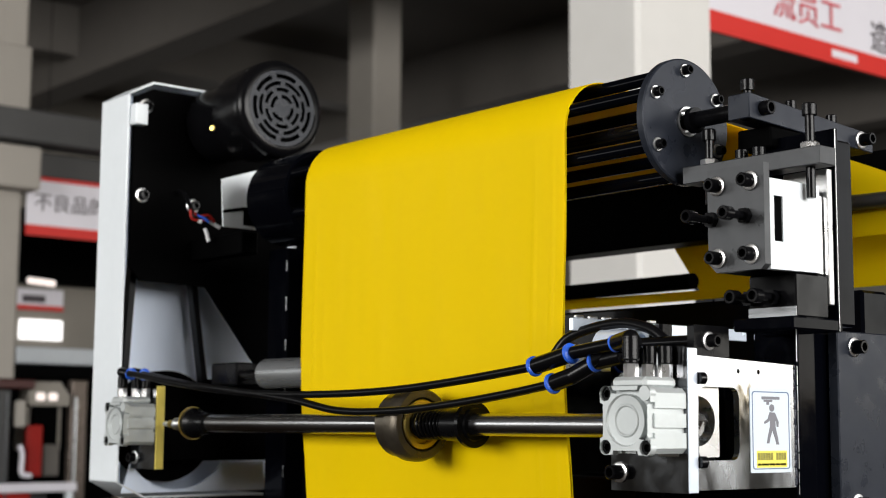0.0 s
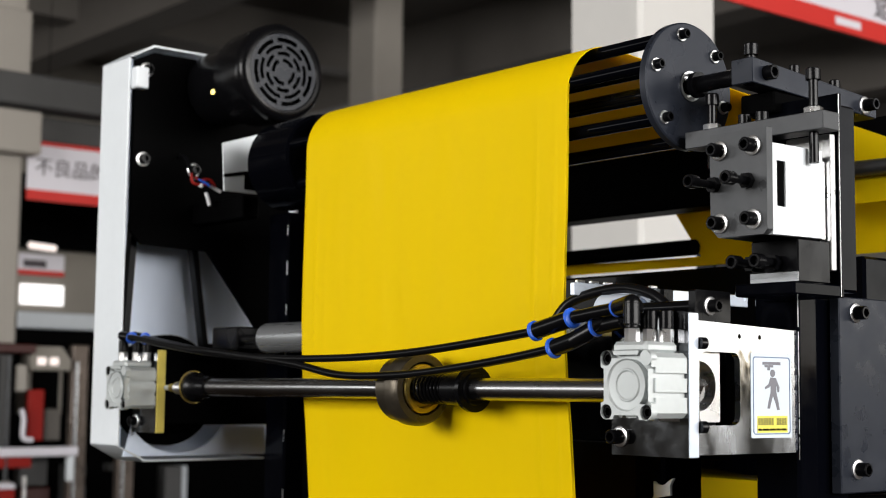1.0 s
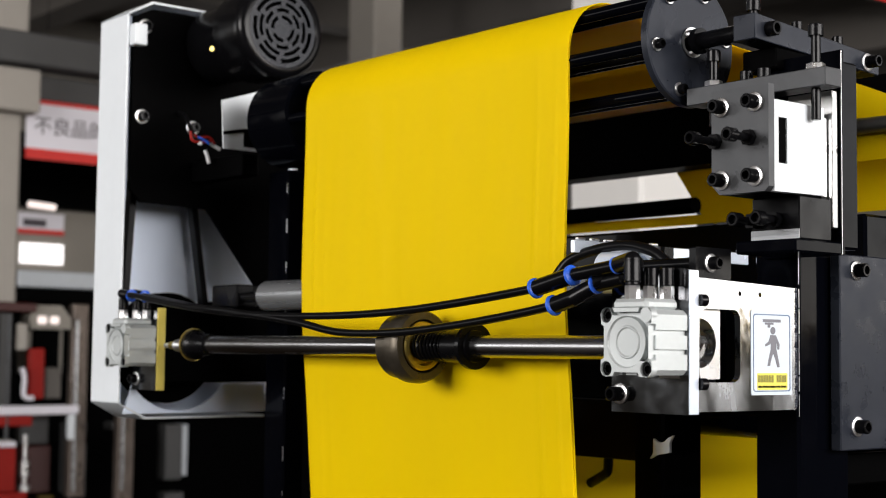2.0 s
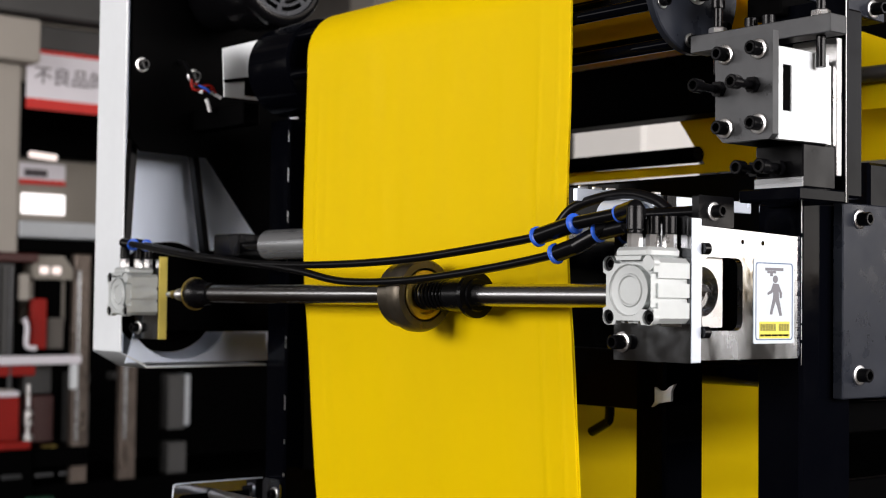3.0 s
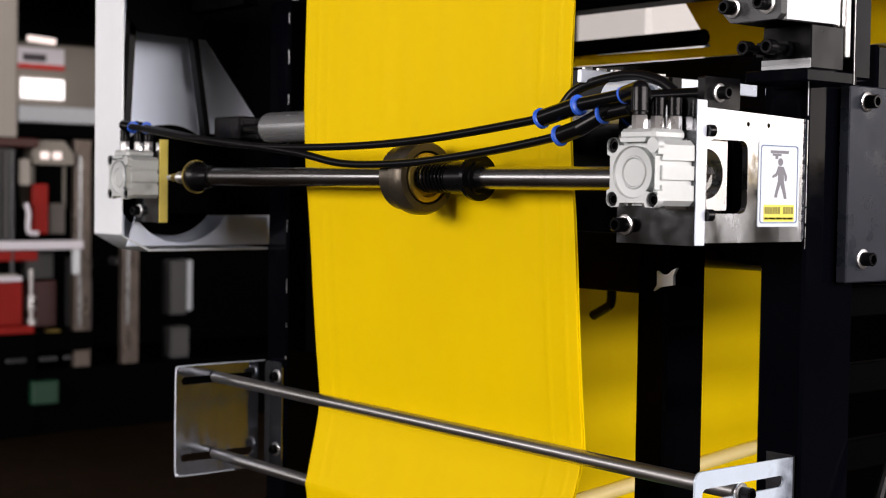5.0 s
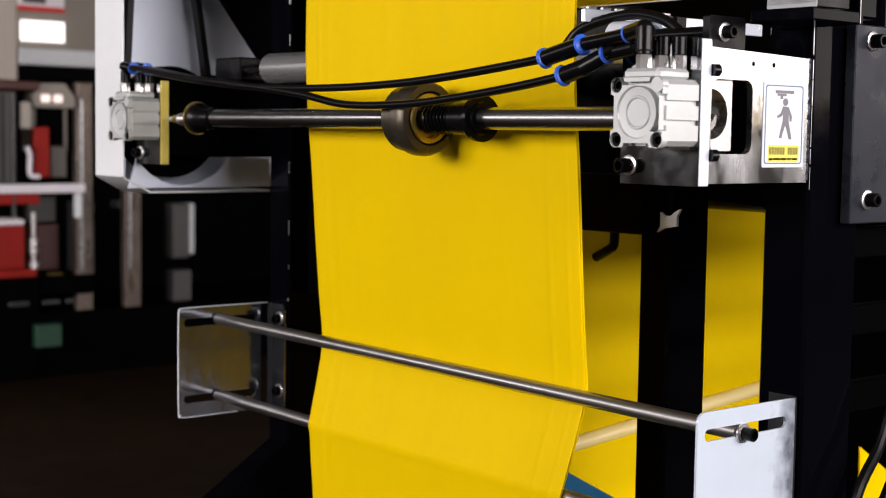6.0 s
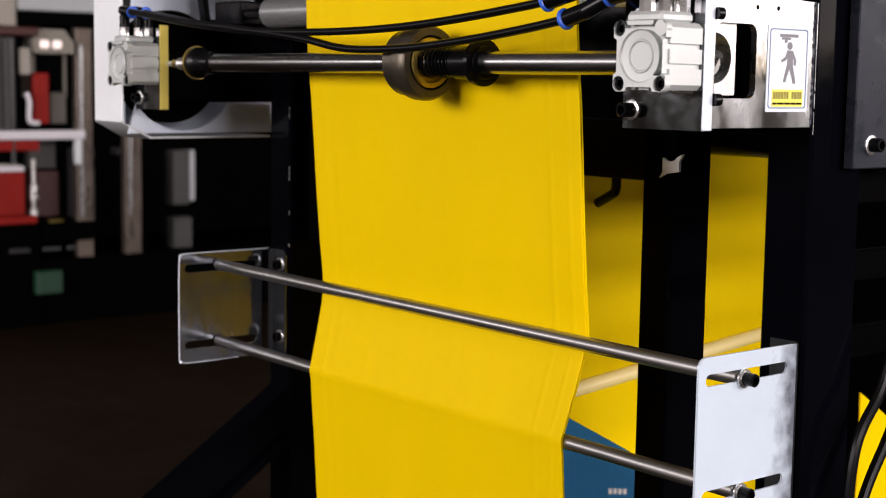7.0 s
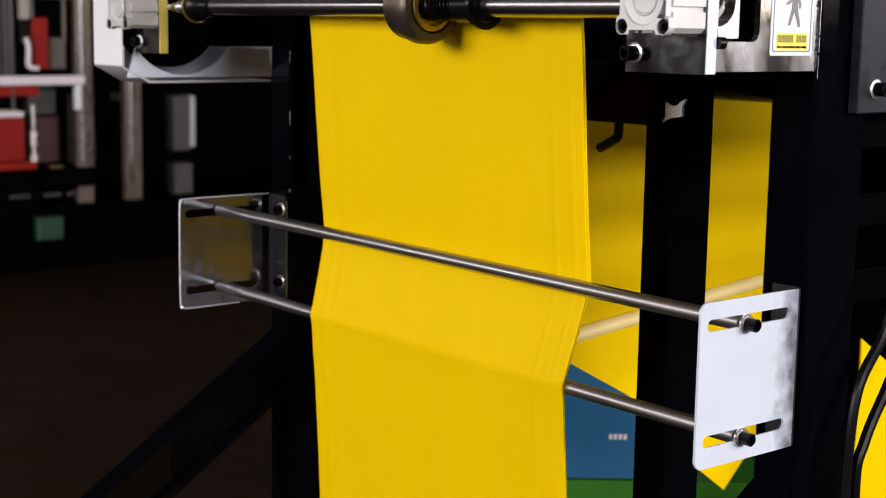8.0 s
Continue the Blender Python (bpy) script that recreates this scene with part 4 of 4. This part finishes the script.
def motor_plate():
    t = thing("motor_plate", (-1.28, 0.22, 1.55), "black painted steel motor plate with bolts", "plate")
    bm = B()
    prism(bm, [(0.072, 1.60), (0.072, 1.922), (0.11, 1.940), (0.26, 1.940), (0.42, 1.9), (0.42, 1.40), (0.355, 1.42), (0.235, 1.572), (0.095, 1.575)], on_x(-1.2835), 0.008)
    part("body", bm, "black_matte", t)
    bm = B()
    prism(bm, [(0.24, 1.242), (0.43, 1.242), (0.43, 1.396), (0.24, 1.396)], on_x(-1.288), 0.006)
    part("lower_plate", bm, "black_matte", t)
    for y, z in ((0.095, 1.905), (0.092, 1.735), (0.20, 1.725)):
        bolt(t, (-1.2835, y, z), (1, 0, 0), 0.0095, 0.012)


def drive_pulley():
    t = thing("drive_pulley", (-1.31, 0.185, 1.307), "black cast drive pulley with a toothed belt", "pulley")
    c = (0.175, 1.307)
    bm = B()
    lathe(bm, (-1.345, *c), (1, 0, 0), [(0, 0), (0, 0.104), (0.004, 0.104), (0.004, 0.098), (0.026, 0.098), (0.026, 0.104), (0.031, 0.104), (0.031, 0.085), (0.024, 0.08), (0.024, 0.035), (0.034, 0.03), (0.034, 0)], 64)
    part("wheel", bm, "black_matte", t)
    bm = B()
    for (ya, za), (yb, zb), s in (((0.085, 1.34), (0.100, 1.62), 1), ((0.266, 1.34), (0.222, 1.62), 1)):
        prism(bm, [(ya - 0.006, za), (ya + 0.006, za), (yb + 0.006, zb), (yb - 0.006, zb)], on_x(-1.318), 0.02)
    part("belt", bm, "rubber", t, "black rubber belt")


def motor():
    y, z, x = 0.249, 1.886, -1.05
    t = thing("motor", (-1.16, y, z), "black electric motor with a slotted round fan cover", "motor")
    bm = B()
    lathe(bm, (-1.275, y, z), (1, 0, 0), [(0, 0), (0, 0.072), (0.118, 0.075), (0.122, 0.087), (0.20, 0.0905), (0.215, 0.0895), (0.222, 0.085), (0.225, 0.078), (0.225, 0.072), (0.221, 0.070)], 64)
    part("housing", bm, "plastic", t)
    # fan cover face: rings of curved slots
    bm = B()
    holes = []
    for r0, r1, n, off in ((0.055, 0.063, 7, 0.1), (0.043, 0.050, 6, 0.5), (0.031, 0.038, 6, 0.0), (0.018, 0.025, 4, 0.3)):
        for k in range(n):
            a0, a1 = off + 2 * math.pi * k / n + 0.09 * 0.06 / r1, off + 2 * math.pi * (k + 1) / n - 0.09 * 0.06 / r1
            arc = [a0 + (a1 - a0) * j / 8 for j in range(9)]
            holes.append([(r1 * math.cos(w), r1 * math.sin(w)) for w in arc] + [(r0 * math.cos(w), r0 * math.sin(w)) for w in reversed(arc)])
    face = [(0.0705 * math.cos(2 * math.pi * k / 64), 0.0705 * math.sin(2 * math.pi * k / 64)) for k in range(64)]
    plate_with_holes(bm, face, holes, lambda a, b, d: (x - 0.003 - d, y + a, z + b), 0.003)
    cover = part("fan_cover", bm, "dark_plastic", t, "dark grey slotted fan cover")
    bm = B()
    lathe(bm, (x - 0.02, y, z), (1, 0, 0), [(0, 0), (0, 0.069), (0.002, 0.069), (0.002, 0)], 40)
    part("fan", bm, "black_matte", cover)
    bm = B()
    lathe(bm, (-1.17, y - 0.074, z - 0.03), (0.4, -1, 0), [(0, 0), (0, 0.005), (0.005, 0.005), (0.005, 0)], 12)
    part("screw", bm, "brass", t)


def drive_clutter():
    t = thing("cover_plate", (-1.10, 0.19, 1.65), "pale blue-white sheet plate beside the roller hub", "plate")
    bm = B()
    prism(bm, [(0.159, 1.664), (0.24, 1.664), (0.24, 1.778), (0.154, 1.75)], on_x(-1.10), 0.003)
    part("sheet", bm, "white_paint", t)
    bm = B()
    prism(bm, [(0.157, 1.688), (0.2, 1.696), (0.2, 1.67), (0.241, 1.67), (0.241, 1.706), (0.2, 1.703), (0.157, 1.694)], on_x(-1.0985), 0.001)
    part("slot", bm, "black_matte", t)
    bm = B()
    box(bm, -1.2835, -1.103, 0.2, 0.235, 1.62, 1.66, 0.002)
    part("holder", bm, "black_matte", t)
    t = thing("wire_ends", (-1.2, 0.18, 1.68), "loose red, blue and white wire ends with terminals", "wires")
    bm = B()
    sweep(bm, [(-1.285, 0.17, 1.75), (-1.25, 0.165, 1.74), (-1.21, 0.16, 1.70), (-1.2, 0.165, 1.69)], 0.004, 8, 6)
    part("sleeve", bm, "rubber", t)
    for pts, m in ((((-1.203, 0.150, 1.705), (-1.2, 0.153, 1.688), (-1.197, 0.175, 1.686), (-1.195, 0.190, 1.69)), "red"), (((-1.203, 0.157, 1.70), (-1.2, 0.165, 1.694), (-1.195, 0.185, 1.696), (-1.195, 0.197, 1.684)), "red"), (((-1.2, 0.163, 1.695), (-1.195, 0.175, 1.690), (-1.193, 0.184, 1.684)), "blue"), (((-1.2, 0.165, 1.685), (-1.195, 0.170, 1.683)), "wire_white"), (((-1.2, 0.185, 1.688), (-1.197, 0.200, 1.680), (-1.196, 0.209, 1.676)), "wire_white"), (((-1.2, 0.180, 1.672), (-1.198, 0.184, 1.660), (-1.197, 0.187, 1.648)), "wire_white")):
        bm = B()
        sweep(bm, pts, 0.0026 if m != "wire_white" else 0.0036, 8, 6)
        part("wire", bm, m, t)


# ---- air hoses ----
def hoses():
    y = 0.03
    paths = (
        [(-1.21, 0.036, 1.40), (-1.1687, y, 1.3965), (-1.0094, y, 1.377), (-0.865, y, 1.3637), (-0.7024, y, 1.3563), (-0.5566, y, 1.3553), (-0.4248, y, 1.3591), (-0.3051, y, 1.3676), (-0.1648, y, 1.3816), (-0.13, y, 1.388)],
        [(-1.21, 0.062, 1.40), (-1.1, 0.05, 1.388), (-0.96, y, 1.374), (-0.8312, y, 1.363), (-0.6718, y, 1.3475), (-0.5559, y, 1.3312), (-0.4243, y, 1.3307), (-0.3048, y, 1.339), (-0.1958, y, 1.3508), (-0.1199, y, 1.3614), (-0.1, y, 1.366)],
    )
    for pts in paths:
        bm = B()
        sweep(bm, pts, 0.0055, 12, 8)
        solid("air_hose", bm, "rubber", "black air hose slung between the two cylinders", "hose", pts[4], "air hoses")
    # loop from the tees back to the valve
    for pts in ([(-0.19, 0.10, 1.398), (-0.165, 0.11, 1.425), (-0.0974, 0.12, 1.438), (-0.045, 0.12, 1.43), (-0.012, 0.122, 1.41)], [(-0.05, 0.03, 1.387), (-0.02, 0.05, 1.40), (0.0, 0.03, 1.404), (0.02, 0.034, 1.41)]):
        bm = B()
        sweep(bm, pts, 0.0065, 12, 8)
        solid("air_hose", bm, "rubber", "short black air hose at the fittings", "hose", pts[2], "air hoses")

    def fitting(points, r, collars):
        t = thing("push_fitting", points[0], "black push-in air fitting with blue release collars", "fitting", "push fittings")
        bm = B()
        for a, b in zip(points, points[1:]):
            rod(bm, a, b, r, 20)
        for c in points[1:-1]:
            lathe(bm, c, (0, 0, 1), [(r * math.sin(radians(w)), r * math.cos(radians(w))) for w in range(-90, 91, 18)], 20)
        part("body", bm, "plastic", t)
        for at, axis in collars:
            bm = B()
            lathe(bm, at, axis, [(-0.002, 0.006), (-0.0015, r + 0.0022), (0.002, r + 0.0022), (0.003, r + 0.0008), (0.004, 0.006)], 24)
            part("collar", bm, "blue", t, "blue release collar")
    ax = Vector((0.065, 0, 0.0165)).normalized()
    far_ax = Vector((1, 0.1, -0.25)).normalized()
    for dy in (0.036, 0.062):
        fitting([(-1.236, dy, 1.403), (-1.205, dy + 0.003, 1.399)], 0.0085, [((-1.203, dy + 0.003, 1.3985), far_ax)])
    fitting([(-0.147, y, 1.3838), (-0.088, y, 1.3965)], 0.0105, [((-0.149, y, 1.3834), ax), ((-0.086, y, 1.397), ax)])
    fitting([(-0.082, y, 1.398), (-0.016, y, 1.4055)], 0.0080, [((-0.014, y, 1.406), ax)])
    fitting([(-0.012, y, 1.4065), (0.024, 0.016, 1.4105), (0.025, 0.015, 1.385)], 0.0098, [])
    fitting([(-0.115, y, 1.3625), (-0.085, y + 0.002, 1.3705), (-0.055, y + 0.012, 1.386)], 0.0105, [((-0.117, y, 1.362), ax)])
    fitting([(-0.055, y + 0.01, 1.386), (-0.01, y + 0.01, 1.392)], 0.0095, [((-0.056, y + 0.01, 1.386), ax)])


def rear_details():
    """What stands behind the near cylinder: clamp lug, valve strip and the black box with its lever."""
    t = thing("clamp_lug", (0.05, 0.13, 1.40), "black slotted lug with a washered bolt", "lug")
    bm = B()
    plate_with_holes(bm, rounded(0.088, 0.15, 1.392, 1.428, 0.002), [rounded(0.106, 0.135, 1.404, 1.416, 0.0058)], on_x(0.055), 0.01)
    part("plate", bm, "black_oxide", t)
    bolt(t, (0.055, 0.113, 1.41), (1, 0, 0), 0.0075, 0.012)
    bm = B()
    rod(bm, (-0.05, 0.113, 1.41), (0.044, 0.113, 1.41), 0.008, 16)
    part("pin", bm, "black_oxide", t)
    t = thing("rail", (-0.15, 0.2, 1.43), "pale metal rail with small parts on it", "rail")
    bm = B()
    box(bm, -0.158, -0.15, 0.098, 0.44, 1.431, 1.447, 0.001)
    part("bar", bm, "zinc", t)
    for yy in (0.105, 0.13, 0.155, 0.24):
        bm = B()
        box(bm, -0.157, -0.151, yy, yy + 0.014, 1.4472, 1.451, 0.001)
        part("stud", bm, "bright", t)
    bm = B()
    box(bm, -0.149, -0.142, 0.255, 0.275, 1.40, 1.447, 0.001)
    part("stay", bm, "black_oxide", t)
    bm = B()
    lathe(bm, (-0.12, 0.12, 1.405), (1, 0.2, 0), [(0, 0.02), (0, 0.026), (0.055, 0.026), (0.055, 0.02)], 28)
    solid("collar_tube", bm, "zinc", "bright steel tube collar behind the hoses", "collar", (-0.1, 0.12, 1.38))
    t = thing("lever_box", (-0.45, 0.46, 1.14), "black box with a bent clamping lever below", "clamp box")
    bm = B()
    box(bm, -0.58, -0.338, 0.42, 0.458, 1.147, 1.235, 0.002)
    part("body", bm, "brown_black", t)
    bm = B()
    sweep(bm, [(-0.424, 0.445, 1.149), (-0.425, 0.445, 1.128), (-0.432, 0.445, 1.12), (-0.4636, 0.445, 1.104)], 0.0075, 10, 5)
    part("lever", bm, "plastic", t, "black plastic clamping lever")


def floor_crates():
    def turned(a, b, d):
        """Along the crate's front, up, and back into it."""
        return (-0.977 + 0.64 * a - 0.77 * d, 0.9 + 0.77 * a + 0.64 * d, b)

    def crate_body(a0, a1, z0, z1, depth, color, t):
        bm = B()
        prism(bm, rounded(a0, a1, z0, z1 - 0.03, 0.008, 3), turned, depth)
        body = part("body", bm, color, t)
        bm = B()
        prism(bm, rounded(a0 - 0.008, a1 + 0.008, z1 - 0.03, z1, 0.004, 3), lambda a, b, d: turned(a, b, d - 0.008), depth + 0.016)
        part("rim", bm, color, body)
    t = thing("crate", turned(0.05, 0.363, 0.15), "blue plastic crate stacked inside the frame", "crate")
    crate_body(-0.25, 0.20, 0.363, 0.70, 0.32, "crate_blue", t)
    bm = B()
    for k in range(4):
        prism(bm, [(0.088 + k * 0.010, 0.447), (0.095 + k * 0.010, 0.447), (0.095 + k * 0.010, 0.458), (0.088 + k * 0.010, 0.458)], lambda a, b, d: turned(a, b, d - 0.0015), 0.001)
    part("lettering_bar", bm, "wire_white", t)
    t = thing("crate", turned(0.08, 0, 0.2), "green plastic crate on the floor under the blue one", "crate")
    crate_body(-0.25, 0.42, 0.0, 0.36, 0.40, "crate_green", t)
    for pts in ([(0.1, 0.46, 1.06), (0.1, 0.40, 0.96), (0.1, 0.376, 0.912), (0.1, 0.33, 0.847), (0.1, 0.319, 0.72), (0.1, 0.33, 0.5), (0.1, 0.36, 0.2), (0.1, 0.36, 0.01)], [(0.1, 0.5, 1.02), (0.1, 0.43, 0.90), (0.1, 0.393, 0.845), (0.1, 0.354, 0.786), (0.1, 0.3386, 0.7235), (0.1, 0.36, 0.5), (0.1, 0.4, 0.2), (0.1, 0.4, 0.01)]):
        bm = B()
        sweep(bm, pts, 0.007, 10, 8)
        solid("cable", bm, "rubber", "black cable hanging beside the post", "cable", (0.1, 0.37, 0), "cables")
    bm = B()
    prism(bm, [(0.9254, 0.774), (1.2, 0.6), (1.3, 0.2), (0.9, 0.2), (0.929, 0.655)], on_x(-0.3), 0.003)
    solid("side_film", bm, "film", "yellow film hanging beside the near frame post", "film", (-0.3, 1.0, 0.2))


# ---- machines far down the hall ----
def far_machine():
    t = thing("press_line", (-6.5, 2.2, 0), "far machine with pale posts, red units and a grey top beam", "machine")

    def p(name, m, x0, x1, y0, y1, z0, z1, label="", bev=0.006):
        bm = B()
        box(bm, x0, x1, y0, y1, z0, z1, bev)
        part(name, bm, m, t, label)
    p("top_beam", "pale_panel", -6.3, -6.0, 1.91, 4.2, 1.615, 1.70)
    # shade low in the hall is put into these parts' near-black colour
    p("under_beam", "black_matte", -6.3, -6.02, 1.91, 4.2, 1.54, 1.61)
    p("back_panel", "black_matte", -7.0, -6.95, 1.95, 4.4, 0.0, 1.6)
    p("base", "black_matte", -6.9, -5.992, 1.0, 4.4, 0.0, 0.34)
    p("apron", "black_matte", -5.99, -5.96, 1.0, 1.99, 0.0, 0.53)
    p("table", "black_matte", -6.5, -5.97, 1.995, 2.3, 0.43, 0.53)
    p("rail", "banner_white", -5.99, -5.93, 1.5, 2.235, 0.962, 1.008, "white rail")
    p("post", "post_steel", -6.06, -6.0, 2.222, 2.31, 0.1, 1.535, "pale post")
    p("post", "post_steel", -6.06, -6.0, 2.50, 2.592, 0.1, 1.535, "pale post")
    # strips of paler metal added for the highlights on the posts
    for y0 in (2.232, 2.512):
        p("edge_strip", "satin_steel", -5.999, -5.996, y0, y0 + 0.016, 0.55, 1.45, "paler strip put in for a bright streak")
    p("red_bar", "red", -5.99, -5.95, 1.70, 1.99, 0.905, 0.96, "red bar")
    p("red_unit", "red", -5.99, -5.93, 1.70, 1.90, 0.58, 0.80, "red box")
    p("red_rim", "banner_white", -5.99, -5.93, 1.70, 1.90, 0.802, 0.83, "pale rim")
    p("red_base", "red", -5.99, -5.93, 1.70, 1.965, 0.535, 0.576, "red foot")
    # near-black sheet, colour again holds the shade over the pillar's foot
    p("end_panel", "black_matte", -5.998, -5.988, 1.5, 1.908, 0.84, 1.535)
    p("pale_door", "far_grey", -5.987, -5.97, 1.62, 1.876, 1.01, 1.475, "dull grey door")
    p("door_gap", "black_matte", -5.9695, -5.967, 1.80, 1.806, 1.02, 1.465)
    p("red_lintel", "dark_red", -5.987, -5.96, 1.62, 2.0, 1.485, 1.53, "dark red lintel")
    p("switch_box", "old_plaster", -6.03, -5.97, 1.90, 1.958, 1.29, 1.425, "beige switch box")
    p("red_panel", "red", -6.03, -5.985, 1.978, 2.062, 1.04, 1.30, "red panel")
    p("grey_panel", "ceiling", -6.08, -6.02, 2.085, 2.172, 1.04, 1.21)
    bm = B()
    sweep(bm, [(-5.965, 1.93, 1.20), (-5.965, 1.945, 1.15), (-5.965, 1.942, 1.075), (-5.965, 1.955, 1.05), (-5.965, 1.995, 1.045)], 0.013, 10, 5)
    part("handle", bm, "banner_white", t, "pale bent handle")
    bm = B()
    rod(bm, (-5.96, 1.855, 0.84), (-5.96, 1.855, 1.46), 0.012, 12)
    part("rail_post", bm, "gray_steel", t, "chrome stand pipe")
    p("rail_leg", "white_paint", -5.985, -5.94, 2.188, 2.222, 0.83, 0.961)
    p("dark_panel", "dark_red", -6.2, -6.15, 2.02, 2.185, 0.545, 0.79)
    p("grey_panel", "far_grey", -6.2, -6.14, 2.005, 2.165, 0.80, 0.95)
    p("meter", "far_grey", -6.35, -6.25, 2.325, 2.44, 0.5, 0.9)
    bm = B()
    lathe(bm, (-6.195, 2.36, 0.82), (1, 0, 0), [(0, 0), (0, 0.045), (0.02, 0.045), (0.02, 0)], 24)
    part("hand_wheel", bm, "black_matte", t)
    p("frame_bar", "far_grey", -6.3, -6.24, 2.635, 2.70, 0.35, 0.90)
    p("frame_bar", "far_grey", -6.3, -6.24, 2.56, 2.634, 0.86, 0.90)
    p("panel", "far_grey", -6.2, -6.1, 2.842, 2.945, 0.58, 0.885)
    p("panel_edge", "pale_panel", -6.2, -6.095, 2.946, 2.976, 0.60, 0.885)
    p("panel", "far_grey", -6.2, -6.1, 2.845, 2.96, 0.335, 0.51)
    # lit control head
    bm = B()
    prism(bm, [(1.98, 1.40), (2.205, 1.40), (2.205, 1.455), (2.15, 1.523), (2.02, 1.523), (1.98, 1.47)], on_x(-5.99), 0.12)
    part("control_head", bm, "wall", t, "pale control head")
    for y0 in (2.018, 2.086):
        p("indicator", "tube_light", -5.99, -5.984, y0, y0 + 0.047, 1.427, 1.466, "lit indicator")
    for k in range(5):
        p("fin", "black_matte", -6.06, -6.0, 2.02 + 0.027 * k, 2.04 + 0.027 * k, 1.20, 1.398)
    p("cabinet", "wall", -6.2, -6.07, 2.0, 2.2, 1.17, 1.398, "pale cabinet")
    # chrome valve and small lit parts
    bm = B()
    lathe(bm, (-5.96, 1.958, 0.577), (0, 0, 1), [(0, 0), (0, 0.028), (0.03, 0.028), (0.035, 0.012), (0.07, 0.012), (0.08, 0.024), (0.15, 0.024), (0.16, 0.011), (0.285, 0.011), (0.285, 0)], 20)
    part("valve", bm, "bright", t, "chrome valve")
    p("brass_unit", "brass", -6.02, -5.97, 2.05, 2.13, 0.531, 0.545, "small brass unit")
    for y0, y1 in ((1.82, 1.93), (2.0, 2.10), (2.13, 2.18)):
        p("bright_part", "gray_steel", -5.959, -5.945, y0, y1, 0.385, 0.41)
    p("tray", "tray_green", -5.955, -5.9, 1.945, 2.085, 0.17, 0.29, "green tray")
    t = thing("far_window", (-9, 2.9, 1.8), "bright daylight window far down the hall", "window", kind="structure")
    bm = B()
    box(bm, -7.395, -7.385, 2.52, 2.80, 1.822, 1.944)
    part("pane", bm, "daylight", t)
    t = thing("tube_lamp", (-6.6, 2.3, 2.1), "lit tube lamp hanging under the ceiling", "lamp")
    bm = B()
    rod(bm, (-6.6, 2.217, 2.105), (-6.6, 2.376, 2.095), 0.018)
    part("tube", bm, "tube_light", t)
    bm = B()
    rod(bm, (-6.6, 2.3, 2.115), (-6.6, 2.3, 5.0), 0.002, 8)
    part("cord", bm, "black_matte", t)
    bm = B()
    box(bm, -7.6, -7.4, 2.0, 5.0, 0, 2.16)
    solid("partition", bm, "wall", "beige partition wall behind the far machines", "wall", kind="structure")
    # black box added in place of the unlit hall beyond
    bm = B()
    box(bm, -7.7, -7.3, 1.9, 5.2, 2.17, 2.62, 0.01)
    solid("gallery", bm, "black_matte", "black box put in for the dark hall above the partition", "gallery", kind="structure")


hall()
pillars()
banners()
machine_frame()
side_plate()
film_web()
rear_films()
cage = cage_roller()
shaft_clamp()
adjuster()
cyl_near = cylinder_unit(0.0)
copy_thing(cyl_near, pose(-1.227, 0.053, 1.272))
cylinder_bracket(0.0)
far_cylinder_bracket()
warning_sign()
press_shaft()
far_greaser()
guard_bracket(True)
guard_bracket(False)
guard_rods()
idler_roller()
belt_cover()
motor_plate()
drive_pulley()
motor()
drive_clutter()
hoses()
rear_details()
floor_crates()
far_machine()


def motions():
    # the cage turns with the film, a little over one turn a second
    walk(cage, [(0.15 * k, pose(-0.06, CAGE[0], CAGE[1], 33 + 376 * 0.15 * k)) for k in range(54)])


motions()
